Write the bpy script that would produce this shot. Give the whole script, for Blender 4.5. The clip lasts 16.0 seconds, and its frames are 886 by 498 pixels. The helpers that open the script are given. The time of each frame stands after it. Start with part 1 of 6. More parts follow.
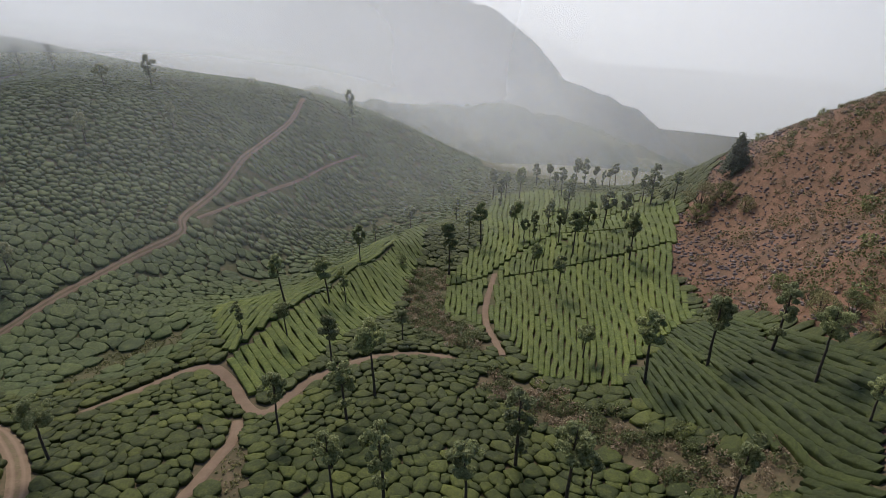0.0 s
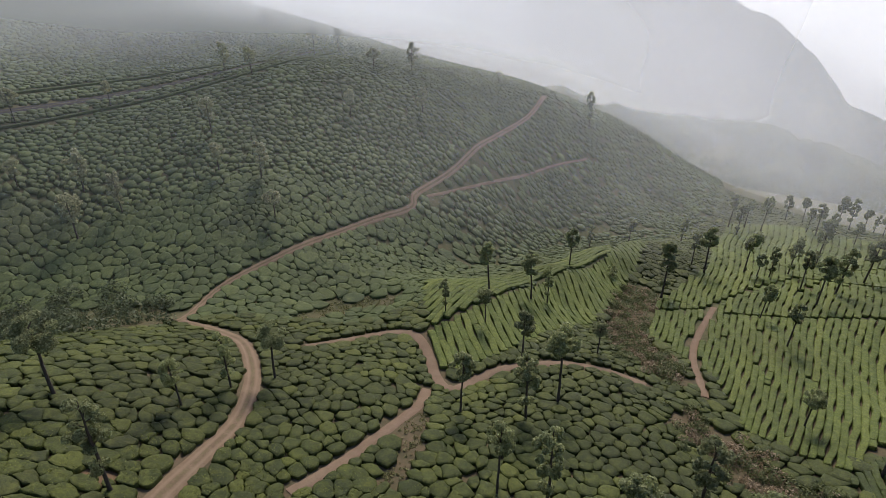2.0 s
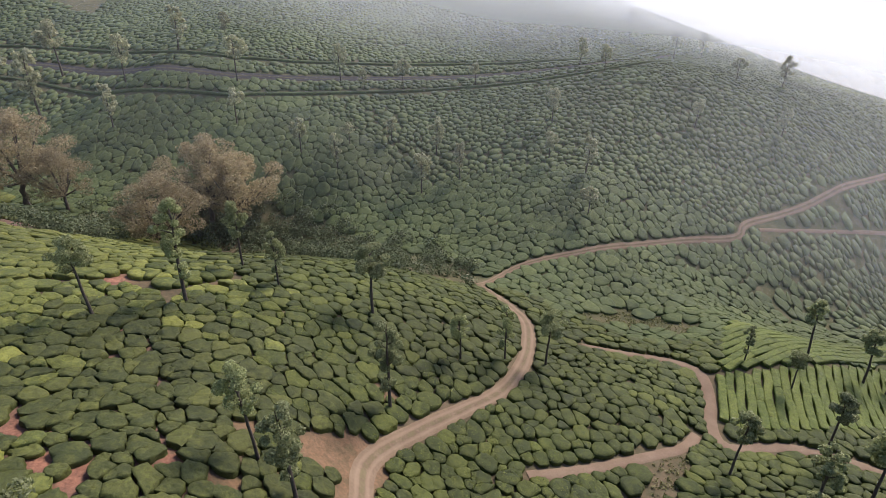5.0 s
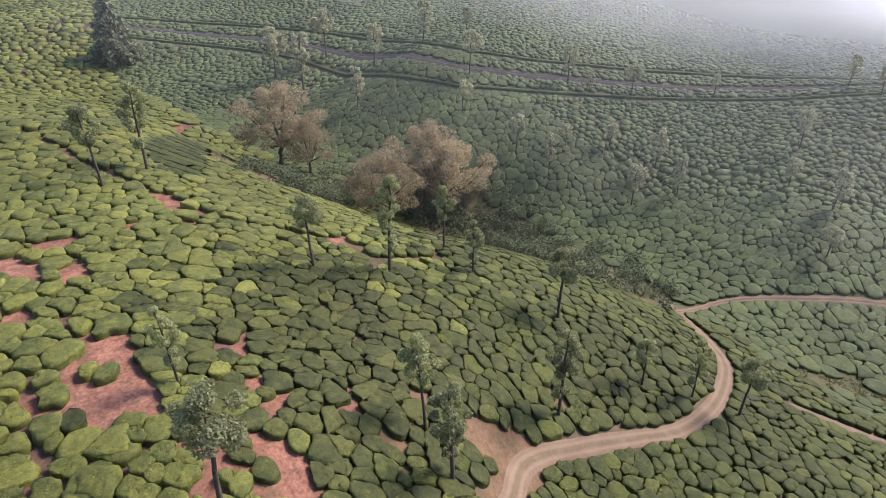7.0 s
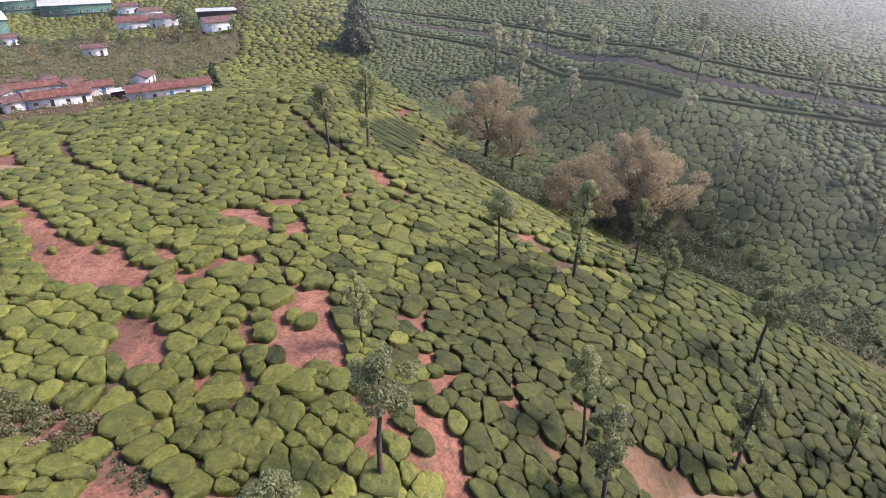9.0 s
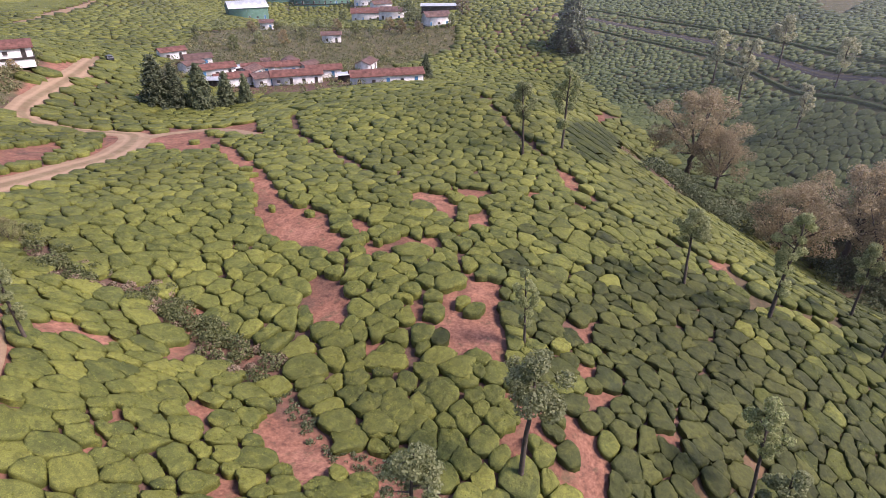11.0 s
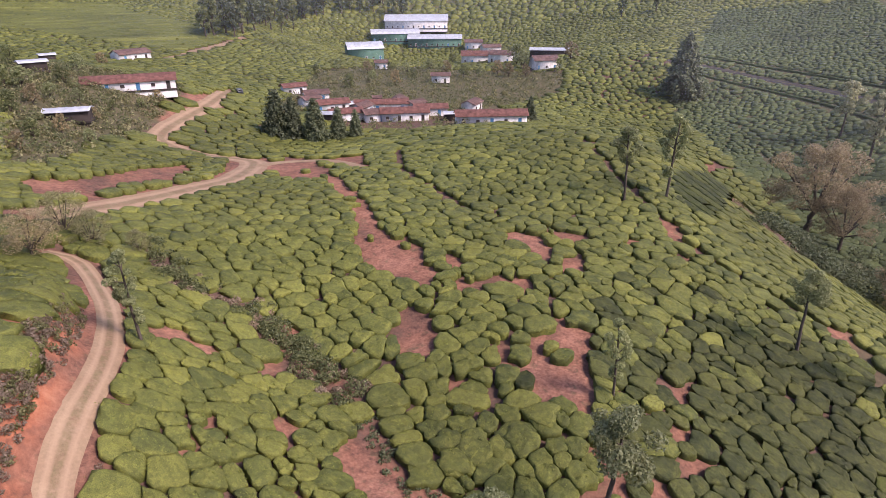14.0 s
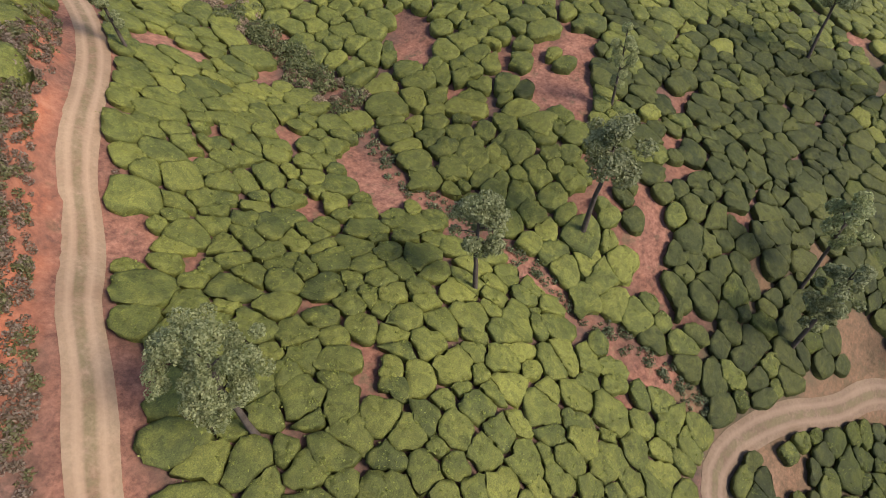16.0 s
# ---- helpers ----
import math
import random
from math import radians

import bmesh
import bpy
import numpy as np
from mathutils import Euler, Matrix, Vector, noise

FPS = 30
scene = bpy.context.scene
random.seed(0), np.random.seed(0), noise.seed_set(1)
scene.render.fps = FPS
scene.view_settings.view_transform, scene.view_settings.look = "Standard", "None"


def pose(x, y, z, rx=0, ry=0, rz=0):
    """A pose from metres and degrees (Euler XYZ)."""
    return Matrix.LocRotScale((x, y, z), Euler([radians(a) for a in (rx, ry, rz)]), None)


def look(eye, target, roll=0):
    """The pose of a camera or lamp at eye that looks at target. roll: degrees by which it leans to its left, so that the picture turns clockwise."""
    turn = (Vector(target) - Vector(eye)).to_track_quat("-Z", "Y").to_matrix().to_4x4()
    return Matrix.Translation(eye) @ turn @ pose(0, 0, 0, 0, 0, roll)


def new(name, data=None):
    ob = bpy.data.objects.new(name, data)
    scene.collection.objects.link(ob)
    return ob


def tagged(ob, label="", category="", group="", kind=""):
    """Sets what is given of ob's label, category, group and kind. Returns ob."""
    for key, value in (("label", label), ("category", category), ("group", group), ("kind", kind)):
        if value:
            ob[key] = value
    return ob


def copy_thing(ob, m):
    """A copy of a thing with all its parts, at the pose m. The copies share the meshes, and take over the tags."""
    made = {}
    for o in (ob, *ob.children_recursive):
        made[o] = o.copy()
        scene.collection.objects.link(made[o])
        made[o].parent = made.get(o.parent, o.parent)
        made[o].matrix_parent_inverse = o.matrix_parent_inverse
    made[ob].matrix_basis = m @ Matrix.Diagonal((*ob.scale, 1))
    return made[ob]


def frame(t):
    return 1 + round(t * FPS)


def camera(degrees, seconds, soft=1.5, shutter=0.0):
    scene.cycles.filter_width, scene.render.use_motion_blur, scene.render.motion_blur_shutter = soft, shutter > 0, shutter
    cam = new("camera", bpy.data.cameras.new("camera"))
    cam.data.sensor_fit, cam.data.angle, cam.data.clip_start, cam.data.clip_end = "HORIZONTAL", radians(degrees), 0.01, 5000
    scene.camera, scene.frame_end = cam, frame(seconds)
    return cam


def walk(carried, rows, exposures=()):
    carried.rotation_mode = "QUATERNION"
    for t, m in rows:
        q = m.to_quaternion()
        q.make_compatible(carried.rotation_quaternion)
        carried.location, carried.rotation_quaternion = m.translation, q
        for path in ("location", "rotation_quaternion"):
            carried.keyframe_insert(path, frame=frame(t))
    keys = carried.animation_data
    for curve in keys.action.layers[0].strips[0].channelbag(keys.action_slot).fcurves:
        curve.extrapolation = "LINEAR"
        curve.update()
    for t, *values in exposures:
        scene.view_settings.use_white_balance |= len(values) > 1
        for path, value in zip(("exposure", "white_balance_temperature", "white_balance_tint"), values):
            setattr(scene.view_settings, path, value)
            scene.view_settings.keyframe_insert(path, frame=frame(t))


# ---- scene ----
cam = camera(74.1, 16.0, soft=0.6)
EYE = (0, 0, 75)
# seconds, heading (degrees to the left of north), tilt
TURN = [
    (0, -0.00, -28.35),
    (0.5, 7.43, -28.36),
    (1, 13.09, -28.31),
    (1.5, 18.07, -28.28),
    (2, 23.15, -28.30),
    (2.5, 27.95, -28.28),
    (3, 32.86, -28.29),
    (3.5, 38.64, -28.29),
    (4, 44.62, -28.26),
    (4.2, 46.93, -28.25),
    (6.3, 69.89, -28.20),
    (6.5, 72.04, -28.17),
    (7, 77.41, -28.18),
    (7.5, 82.70, -28.15),
    (8, 87.94, -28.15),
    (8.5, 92.93, -28.16),
    (9, 97.92, -28.15),
    (9.5, 102.86, -28.13),
    (10, 107.83, -28.10),
    (10.2, 109.80, -28.11),
    (11.4, 120.90, -28.11),
    (12.0, 125.60, -28.11),
    (12.3, 126.98, -28.11),
    (12.5, 127.30, -28.09),
    (13.0, 127.31, -28.09),
    (13.1, 127.31, -28.09),
    (13.2, 127.31, -27.85),
    (13.3, 127.31, -27.35),
    (13.5, 127.31, -25.98),
    (13.7, 127.31, -24.55),
    (13.8, 127.31, -24.20),
    (13.9, 127.31, -24.15),
    (14, 127.32, -24.36),
    (14.1, 127.31, -25.15),
    (14.2, 127.31, -26.45),
    (14.3, 127.31, -27.90),
    (14.5, 127.34, -30.90),
    (15, 127.38, -38.00),
    (15.5, 127.37, -45.07),
    (16, 127.33, -52.21),
]
walk(cam, [(t, pose(*EYE, 90 + tilt, 0, heading) @ pose(0, 0, 0, 0, 0, -0.29)) for t, heading, tilt in TURN],
     exposures=[(0.0, -0.02, 6380, 12), (2.0, 0.18, 6400, 14), (4.0, 0.52, 6380, 16), (6.5, 1.02, 6240, 22), (9.0, 1.1, 6200, 28), (10.2, 1.06, 6250, 30),
                (12.3, 0.78, 6400, 33), (14.0, 0.78, 6400, 33), (16.0, 0.62, 6460, 18)])

# ---- light: a low hazy sun over the north-western valley ----
SUN_HEADING, SUN_HEIGHT = 14.0, 46.0
world = bpy.data.worlds.new("sky")
scene.world = world
world.use_nodes = True
wn = world.node_tree.nodes
sky = wn.new("ShaderNodeTexSky")
sky.sky_type, sky.sun_disc = "NISHITA", False
sky.sun_elevation, sky.sun_rotation = radians(SUN_HEIGHT), radians(-SUN_HEADING)
sky.air_density, sky.dust_density, sky.altitude = 1.0, 3.0, 1500
wn["Background"].inputs["Strength"].default_value = 0.15
world.node_tree.links.new(sky.outputs[0], wn["Background"].inputs["Color"])
sun = new("sun", bpy.data.lights.new("sun", "SUN"))
sun.data.energy, sun.data.angle, sun.data.color = 3.4, radians(20), (1.0, 0.91, 0.77)
sun_way = Vector((-math.sin(radians(SUN_HEADING)) * math.cos(radians(SUN_HEIGHT)),
                  math.cos(radians(SUN_HEADING)) * math.cos(radians(SUN_HEIGHT)), math.sin(radians(SUN_HEIGHT))))
sun.matrix_basis = look(sun_way * 300, (0, 0, 0))


# ---- materials ----
class Mat:
    """A small node builder."""

    def __init__(self, name, rough=0.8):
        self.m = bpy.data.materials.new(name)
        self.m.use_nodes = True
        self.t = self.m.node_tree
        self.b = self.t.nodes["Principled BSDF"]
        self.out = self.t.nodes["Material Output"]
        self.b.inputs["Roughness"].default_value = rough
        self.b.inputs["Specular IOR Level"].default_value = 0.25

    def node(self, kind, **values):
        n = self.t.nodes.new(kind)
        for key, value in values.items():
            n.inputs[key].default_value = value
        return n

    def link(self, a, b):
        self.t.links.new(a, b)

    def place(self):
        return self.node("ShaderNodeNewGeometry").outputs["Position"]

    def local(self):
        return self.node("ShaderNodeTexCoord").outputs["Object"]

    def noise(self, scale, detail=4.0, rough=0.55, where=None):
        n = self.node("ShaderNodeTexNoise", Scale=scale, Detail=detail, Roughness=rough)
        self.link(where or self.place(), n.inputs["Vector"])
        return n.outputs["Fac"]

    def cells(self, scale, where=None, out="Distance"):
        n = self.node("ShaderNodeTexVoronoi", Scale=scale)
        self.link(where or self.place(), n.inputs["Vector"])
        return n.outputs[out]

    def ramp(self, fac, *stops):
        n = self.node("ShaderNodeValToRGB")
        e = n.color_ramp.elements
        while len(e) < len(stops):
            e.new(0.5)
        for k, (at, colour) in enumerate(stops):
            e[k].position, e[k].color = at, (*colour, 1)
        self.link(fac, n.inputs["Fac"])
        return n.outputs["Color"]

    def mix(self, a, b, fac=0.5, how="MIX"):
        n = self.t.nodes.new("ShaderNodeMix")
        n.data_type, n.blend_type = "RGBA", how
        for value, socket in ((fac, n.inputs[0]), (a, n.inputs[6]), (b, n.inputs[7])):
            if isinstance(value, (int, float)):
                socket.default_value = value
            elif isinstance(value, tuple):
                socket.default_value = (*value, 1)
            else:
                self.link(value, socket)
        return n.outputs[2]

    def range(self, fac, a, b, c=0.0, d=1.0):
        n = self.node("ShaderNodeMapRange")
        for k, v in zip((1, 2, 3, 4), (a, b, c, d)):
            n.inputs[k].default_value = v
        self.link(fac, n.inputs[0])
        return n.outputs[0]

    def math(self, how, a, b=0.0):
        n = self.t.nodes.new("ShaderNodeMath")
        n.operation = how
        for value, socket in ((a, n.inputs[0]), (b, n.inputs[1])):
            if isinstance(value, (int, float)):
                socket.default_value = value
            else:
                self.link(value, socket)
        return n.outputs[0]

    def colour(self, c):
        if isinstance(c, tuple):
            self.b.inputs["Base Color"].default_value = (*c, 1)
        else:
            self.link(c, self.b.inputs["Base Color"])
        return self

    def bump(self, fac, strength=0.5, depth=0.05):
        n = self.node("ShaderNodeBump", Strength=strength, Distance=depth)
        self.link(fac, n.inputs["Height"])
        self.link(n.outputs[0], self.b.inputs["Normal"])
        return self

    def leafy(self, colour, share):
        """Lets some light through, as leaves do."""
        tr = self.node("ShaderNodeBsdfTranslucent")
        self.link(colour, tr.inputs["Color"])
        mx = self.node("ShaderNodeMixShader", Fac=share)
        self.link(self.b.outputs[0], mx.inputs[1])
        self.link(tr.outputs[0], mx.inputs[2])
        self.link(mx.outputs[0], self.out.inputs["Surface"])
        return self


def island(m):
    return m.node("ShaderNodeNewGeometry").outputs["Random Per Island"]


def own(m):
    return m.node("ShaderNodeObjectInfo").outputs["Random"]


def tea_material(name, dark, mid, fresh, by=island, share=0.22):
    m = Mat(name, 0.62)
    base = m.ramp(by(m), (0.0, dark), (0.35, mid), (0.7, mid), (1.0, fresh))
    flush = m.range(m.noise(0.8, 5), 0.46, 0.66)
    c = m.mix(base, fresh, m.math("MULTIPLY", flush, 0.68))
    broad = m.range(m.noise(0.035, 3), 0.35, 0.7, 0.72, 1.15)
    c = m.mix(c, m.mix((0, 0, 0), c, broad), 1.0)
    grain = m.noise(14.0, 3, 0.7)
    leaf = m.node("ShaderNodeTexVoronoi", Scale=17.0)
    m.link(m.place(), leaf.inputs["Vector"])
    tone = m.node("ShaderNodeSeparateColor")
    m.link(leaf.outputs["Color"], tone.inputs[0])
    c = m.mix(c, m.ramp(tone.outputs[0], (0.0, (0.86, 0.86, 0.87)), (0.6, (1.0, 1.0, 1.0)), (1.0, (1.14, 1.14, 1.1))), 1.0, "MULTIPLY")
    c = m.mix(c, m.ramp(grain, (0.36, (0.74, 0.74, 0.75)), (0.5, (1.0, 1.0, 1.0)), (0.64, (1.22, 1.22, 1.15))), 1.0, "MULTIPLY")
    tuft = m.node("ShaderNodeTexVoronoi", Scale=3.4)
    m.link(m.place(), tuft.inputs["Vector"])
    shade = m.node("ShaderNodeSeparateColor")
    m.link(tuft.outputs["Color"], shade.inputs[0])
    c = m.mix(c, m.ramp(shade.outputs[1], (0.0, (0.80, 0.81, 0.82)), (0.5, (1.0, 1.0, 1.0)), (1.0, (1.2, 1.2, 1.13))), 1.0, "MULTIPLY")
    m.colour(c)
    lumps = m.math("ADD", m.math("SUBTRACT", m.noise(9.0, 3, 0.7), leaf.outputs["Distance"]), m.math("MULTIPLY", tuft.outputs["Distance"], -1.2))
    m.bump(lumps, 0.6, 0.06)
    return m.leafy(c, share).m


def leaf_material(name, a, b, share=0.3, by=island):
    m = Mat(name, 0.5)
    c = m.ramp(by(m), (0.0, a), (1.0, b))
    tone = m.ramp(own(m), (0.0, (0.8, 0.8, 0.8)), (1.0, (1.2, 1.2, 1.1)))
    c = m.mix(c, tone, 1.0, "MULTIPLY")
    m.colour(c)
    return m.leafy(c, share).m


def soil_material():
    m = Mat("soil", 0.95)
    n = m.noise(0.12, 5)
    c = m.ramp(n, (0.3, (0.13, 0.074, 0.052)), (0.5, (0.235, 0.114, 0.072)), (0.7, (0.31, 0.158, 0.104)))
    fine = m.noise(3.0, 6, 0.7)
    c = m.mix(c, m.ramp(fine, (0.3, (0.55, 0.5, 0.5)), (0.7, (1.25, 1.25, 1.25))), 1.0, "MULTIPLY")
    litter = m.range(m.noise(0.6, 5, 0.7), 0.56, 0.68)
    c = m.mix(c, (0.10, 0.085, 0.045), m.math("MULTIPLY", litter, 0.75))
    c = m.mix(c, m.ramp(m.noise(0.9, 6, 0.75), (0.38, (0.62, 0.6, 0.62)), (0.52, (1.0, 1.0, 1.0)), (0.66, (1.18, 1.15, 1.12))), 1.0, "MULTIPLY")
    # Soil away from the bare patches is darkened: shade between bushes put into colour.
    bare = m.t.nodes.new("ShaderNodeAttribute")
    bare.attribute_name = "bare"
    gap_shade = m.ramp(m.noise(1.6, 6, 0.75), (0.35, (0.06, 0.042, 0.032)), (0.52, (0.115, 0.070, 0.050)), (0.68, (0.19, 0.100, 0.070)))
    c = m.mix(gap_shade, c, bare.outputs["Fac"])
    fresh = m.t.nodes.new("ShaderNodeAttribute")
    fresh.attribute_name = "fresh"
    laterite = m.ramp(m.noise(0.8, 6, 0.7), (0.34, (0.15, 0.062, 0.040)), (0.5, (0.33, 0.115, 0.058)), (0.66, (0.44, 0.19, 0.105)))
    c = m.mix(c, laterite, fresh.outputs["Fac"])
    cover = m.t.nodes.new("ShaderNodeAttribute")
    cover.attribute_name = "cover"
    turf = m.ramp(m.noise(0.35, 6, 0.7), (0.35, (0.048, 0.056, 0.022)), (0.5, (0.085, 0.084, 0.038)), (0.66, (0.125, 0.105, 0.058)))
    c = m.mix(c, turf, cover.outputs["Fac"])
    m.colour(c)
    return m.bump(fine, 0.7, 0.12).m


def track_material(name, edge, middle):
    m = Mat(name, 0.95)
    fine = m.noise(4.0, 6, 0.7)
    c = m.mix(edge, middle, m.range(m.noise(0.4, 4), 0.35, 0.65))
    c = m.mix(c, m.ramp(fine, (0.3, (0.7, 0.68, 0.66)), (0.7, (1.2, 1.2, 1.2))), 1.0, "MULTIPLY")
    wheel = m.t.nodes.new("ShaderNodeAttribute")
    wheel.attribute_name = "wheel"
    c = m.mix(c, tuple(v * 1.35 for v in middle), m.math("MULTIPLY", wheel.outputs["Fac"], 0.7))
    grass = m.math("MULTIPLY", m.range(m.noise(1.1, 4, 0.7), 0.36, 0.58), m.range(wheel.outputs["Fac"], 0.05, 0.5, 1.0, 0.0))
    c = m.mix(c, (0.125, 0.112, 0.050), m.math("MULTIPLY", grass, 0.55))
    m.colour(c)
    return m.bump(fine, 0.6, 0.06).m


def plain(name, colour, rough=0.8, metal=0.0, wear=0.25, scale=1.5):
    m = Mat(name, rough)
    m.b.inputs["Metallic"].default_value = metal
    n = m.noise(scale, 5, 0.65, m.local())
    lo = tuple(v * (1 - wear) for v in colour)
    hi = tuple(min(1, v * (1 + wear * 0.5)) for v in colour)
    m.colour(m.ramp(n, (0.3, lo), (0.7, hi)))
    return m.bump(m.noise(scale * 8, 3, 0.6, m.local()), 0.3, 0.02).m


TEA_NEAR = tea_material("tea_leaves", (0.085, 0.103, 0.028), (0.130, 0.147, 0.035), (0.218, 0.228, 0.050))
TEA_OWN = tea_material("tea_leaves_single", (0.085, 0.103, 0.028), (0.130, 0.147, 0.035), (0.218, 0.228, 0.050), own)
# darker copies of tea_leaves: the dim western slope's shade put into the colour
TEA_SHADED = tea_material("tea_leaves_shaded", (0.042, 0.053, 0.016), (0.060, 0.072, 0.020), (0.112, 0.122, 0.030))
TEA_SHADED_OWN = tea_material("tea_leaves_shaded_single", (0.042, 0.053, 0.016), (0.060, 0.072, 0.020), (0.112, 0.122, 0.030), own)
TEA_SPUR = tea_material("tea_leaves_spur", (0.039, 0.052, 0.013), (0.056, 0.071, 0.016), (0.108, 0.124, 0.024))
# darker copy of the row leaves: weak light on the low slope put into colour
TEA_LOW_SHADED = tea_material("tea_leaves_low_rows_shaded", (0.032, 0.047, 0.012), (0.042, 0.059, 0.014), (0.067, 0.087, 0.018))
TEA_ROWS = tea_material("tea_leaves_rows", (0.082, 0.112, 0.021), (0.106, 0.138, 0.025), (0.148, 0.176, 0.033))
TEA_HILL = tea_material("tea_leaves_hill", (0.064, 0.088, 0.034), (0.084, 0.112, 0.038), (0.122, 0.150, 0.048))
TEA_LEAF = leaf_material("tea_leaf", (0.085, 0.105, 0.028), (0.205, 0.225, 0.052))
OAK_LEAF = leaf_material("oak_leaf", (0.145, 0.170, 0.075), (0.44, 0.465, 0.25), 0.6)
FIR_LEAF = leaf_material("fir_needles", (0.055, 0.074, 0.042), (0.18, 0.205, 0.115), 0.35)
RUST_LEAF = leaf_material("russet_leaf", (0.21, 0.160, 0.088), (0.47, 0.39, 0.235), 0.6)
SHRUB_LEAF = leaf_material("shrub_leaf", (0.078, 0.096, 0.040), (0.25, 0.27, 0.120), 0.5)
DRY_LEAF = leaf_material("dry_leaf", (0.15, 0.115, 0.072), (0.34, 0.26, 0.19), 0.42)
HILL_LEAF = leaf_material("olive_leaf", (0.09, 0.098, 0.038), (0.25, 0.24, 0.11), 0.4)
KHAKI_LEAF = leaf_material("khaki_leaf", (0.13, 0.125, 0.055), (0.36, 0.34, 0.18), 0.45)
# lighter copy of oak_leaf: sunlight on the hillside crowns put into its colour
SUNLIT_LEAF = leaf_material("sunlit_oak_leaf", (0.23, 0.235, 0.130), (0.53, 0.52, 0.33), 0.5)
SCRUB_LEAF = leaf_material("scrub_leaf", (0.050, 0.068, 0.034), (0.17, 0.195, 0.105), 0.4)
BARK = plain("bark", (0.085, 0.068, 0.052), 0.9, wear=0.5, scale=3)
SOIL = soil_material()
TRACK = track_material("track_earth", (0.200, 0.128, 0.078), (0.265, 0.188, 0.118))
TRACK_DULL = track_material("worn_track_earth", (0.130, 0.088, 0.058), (0.185, 0.132, 0.088))
FOOTWAY = track_material("path_earth", (0.150, 0.100, 0.070), (0.195, 0.135, 0.094))
ROADBED = track_material("road_earth", (0.026, 0.025, 0.028), (0.042, 0.038, 0.039))


# ---- the lie of the land ----
# plan lines of the land: x, y, z of crests, slopes and gully floors
LAND = {}
LAND['near_spur'] = [
    (0, 47.5, 16), (-15, 60, 14), (-6, 79, 11), (-26, 67.5, 10), (-36, 74, 10), (-51, 70, 11), (-52.5, 55, 15),
]
LAND['near_gully'] = [
    (11, 84, 7.5), (19, 69, 10), (31, 56, 14), (41, 45, 20), (-1, 109, 1), (-5, 144, -7.5),
]
LAND['row_spur'] = [
    (-39, 79, 10), (-32.5, 91, 9), (-27.5, 107.5, 6), (-20, 126, 2.5), (-15, 149, -2.5), (-7.5, 171, -9),
    (-47.5, 100, 7.5), (-19, 111, 0), (-12.5, 131, -4),
]
LAND['row_field'] = [
    (2.5, 119, -1), (12.5, 134, -4), (27.5, 112.5, 2.5), (47.5, 136, 0), (69, 157.5, -2.5), (41, 179, -12.5),
    (15, 164, -11), (26, 211, -22.5), (85, 196, -10), (60, 265, -32.5), (84, 255, -30), (22.5, 87.5, 6),
    (37.5, 87.5, 9),
]
LAND['low_field'] = [
    (39, 75, 12.5), (51, 69, 19), (46, 47.5, 26), (39, 57.5, 17.5),
]
LAND['red_hill'] = [
    (56, 120, 2.5), (52.5, 96, 7.5), (59, 82.5, 17.5), (57.5, 62.5, 27.5), (80, 145, 4), (91, 141, 14),
    (99, 135, 24), (69, 81, 30), (117.5, 156, 36), (104, 170, 21), (94, 199, 1),
]
LAND['valley'] = [
    (-59, 90, 4), (-49, 115, -1), (-44, 137.5, -7.5), (-36, 160, -14), (-29, 185, -20), (4, 246, -30),
]
LAND['west_path'] = [
    (-82.5, 89, 10), (-77.5, 109, 10), (-67.5, 136, 9), (-64, 180, 11), (-60, 254, 11),
]
LAND['west_hill'] = [
    (-75, 281, 11), (-25, 314, -15), (25, 316, -41), (-40, 209, -10), (-47.5, 156, -5), (-66, 97.5, 6),
    (-87.5, 147.5, 20), (-126, 170, 36), (-129, 207.5, 32.5), (-114, 251, 22.5), (-201, 31, 39), (-184, 69, 35),
    (-167.5, 120, 31), (-156, 190, 32.5), (-261, 131, 49), (-225, 235, 48), (-181, 239, 37), (-91, 106, 17.5), (-131, 72.5, 15),
    (-105, 71, 9), (-85, 66, 10), (-134, 42.5, 7.5), (-141, 20, 10), (-294, -101, 42.5), (-252.5, -9, 36),
    (-137.5, 65, 19), (-159, 39, 22.5), (-209, 10, 30), (-252.5, -71, 29),
]
LAND['near_ridge'] = [
    (-140, -39, 40), (-122.5, -24, 37.5), (-104, -9, 34), (-91, 11, 30), (-86, 31, 25), (-74, 47.5, 20),
    (-67.5, 55, 16), (-64, -30, 41), (-54, -6, 36), (-50, 19, 27.5), (-57.5, 52.5, 16), (-41, 19, 22.5),
    (-34, -9, 39), (-39, 61, 14),
]
LAND['west_valley'] = [
    (-142.5, 5, 16), (-155, -10, 19), (-155, -26, 21), (-190, -37.5, 24), (-90, 64, 10),
]
LAND['south_slope'] = [
    (-20, -15, 42.5), (-7.5, -5, 42.5), (1, -16, 45), (-6, -29, 45), (-20, -49, 47.5), (1, -21, 47.5), (-1, -26, 50),
    (4, -19, 51), (-25, -24, 39), (-26, -16, 37.5), (-26, -7.5, 35), (-26, 5, 31), (-29, -42.5, 40),
    (-37.5, -15, 40), (-41, 0, 36), (-39, 15, 27.5),
]
LAND['south_ridge'] = [
    (-79, -46, 41), (-111, -82.5, 42.5), (-127.5, -69, 42.5), (-101, -121, 36), (-62.5, -100, 42.5), (-74, -139, 44),
    (-124, -182.5, 42.5), (-47.5, -112.5, 46), (-36, -114, 50), (-82.5, -174, 51), (-49, -154, 52.5),
    (-16, -62.5, 50), (-7.5, -40, 52.5), (-175, -117.5, 34), (-161, -144, 35), (-57.5, -60, 42.5), (-46, -30, 41),
]
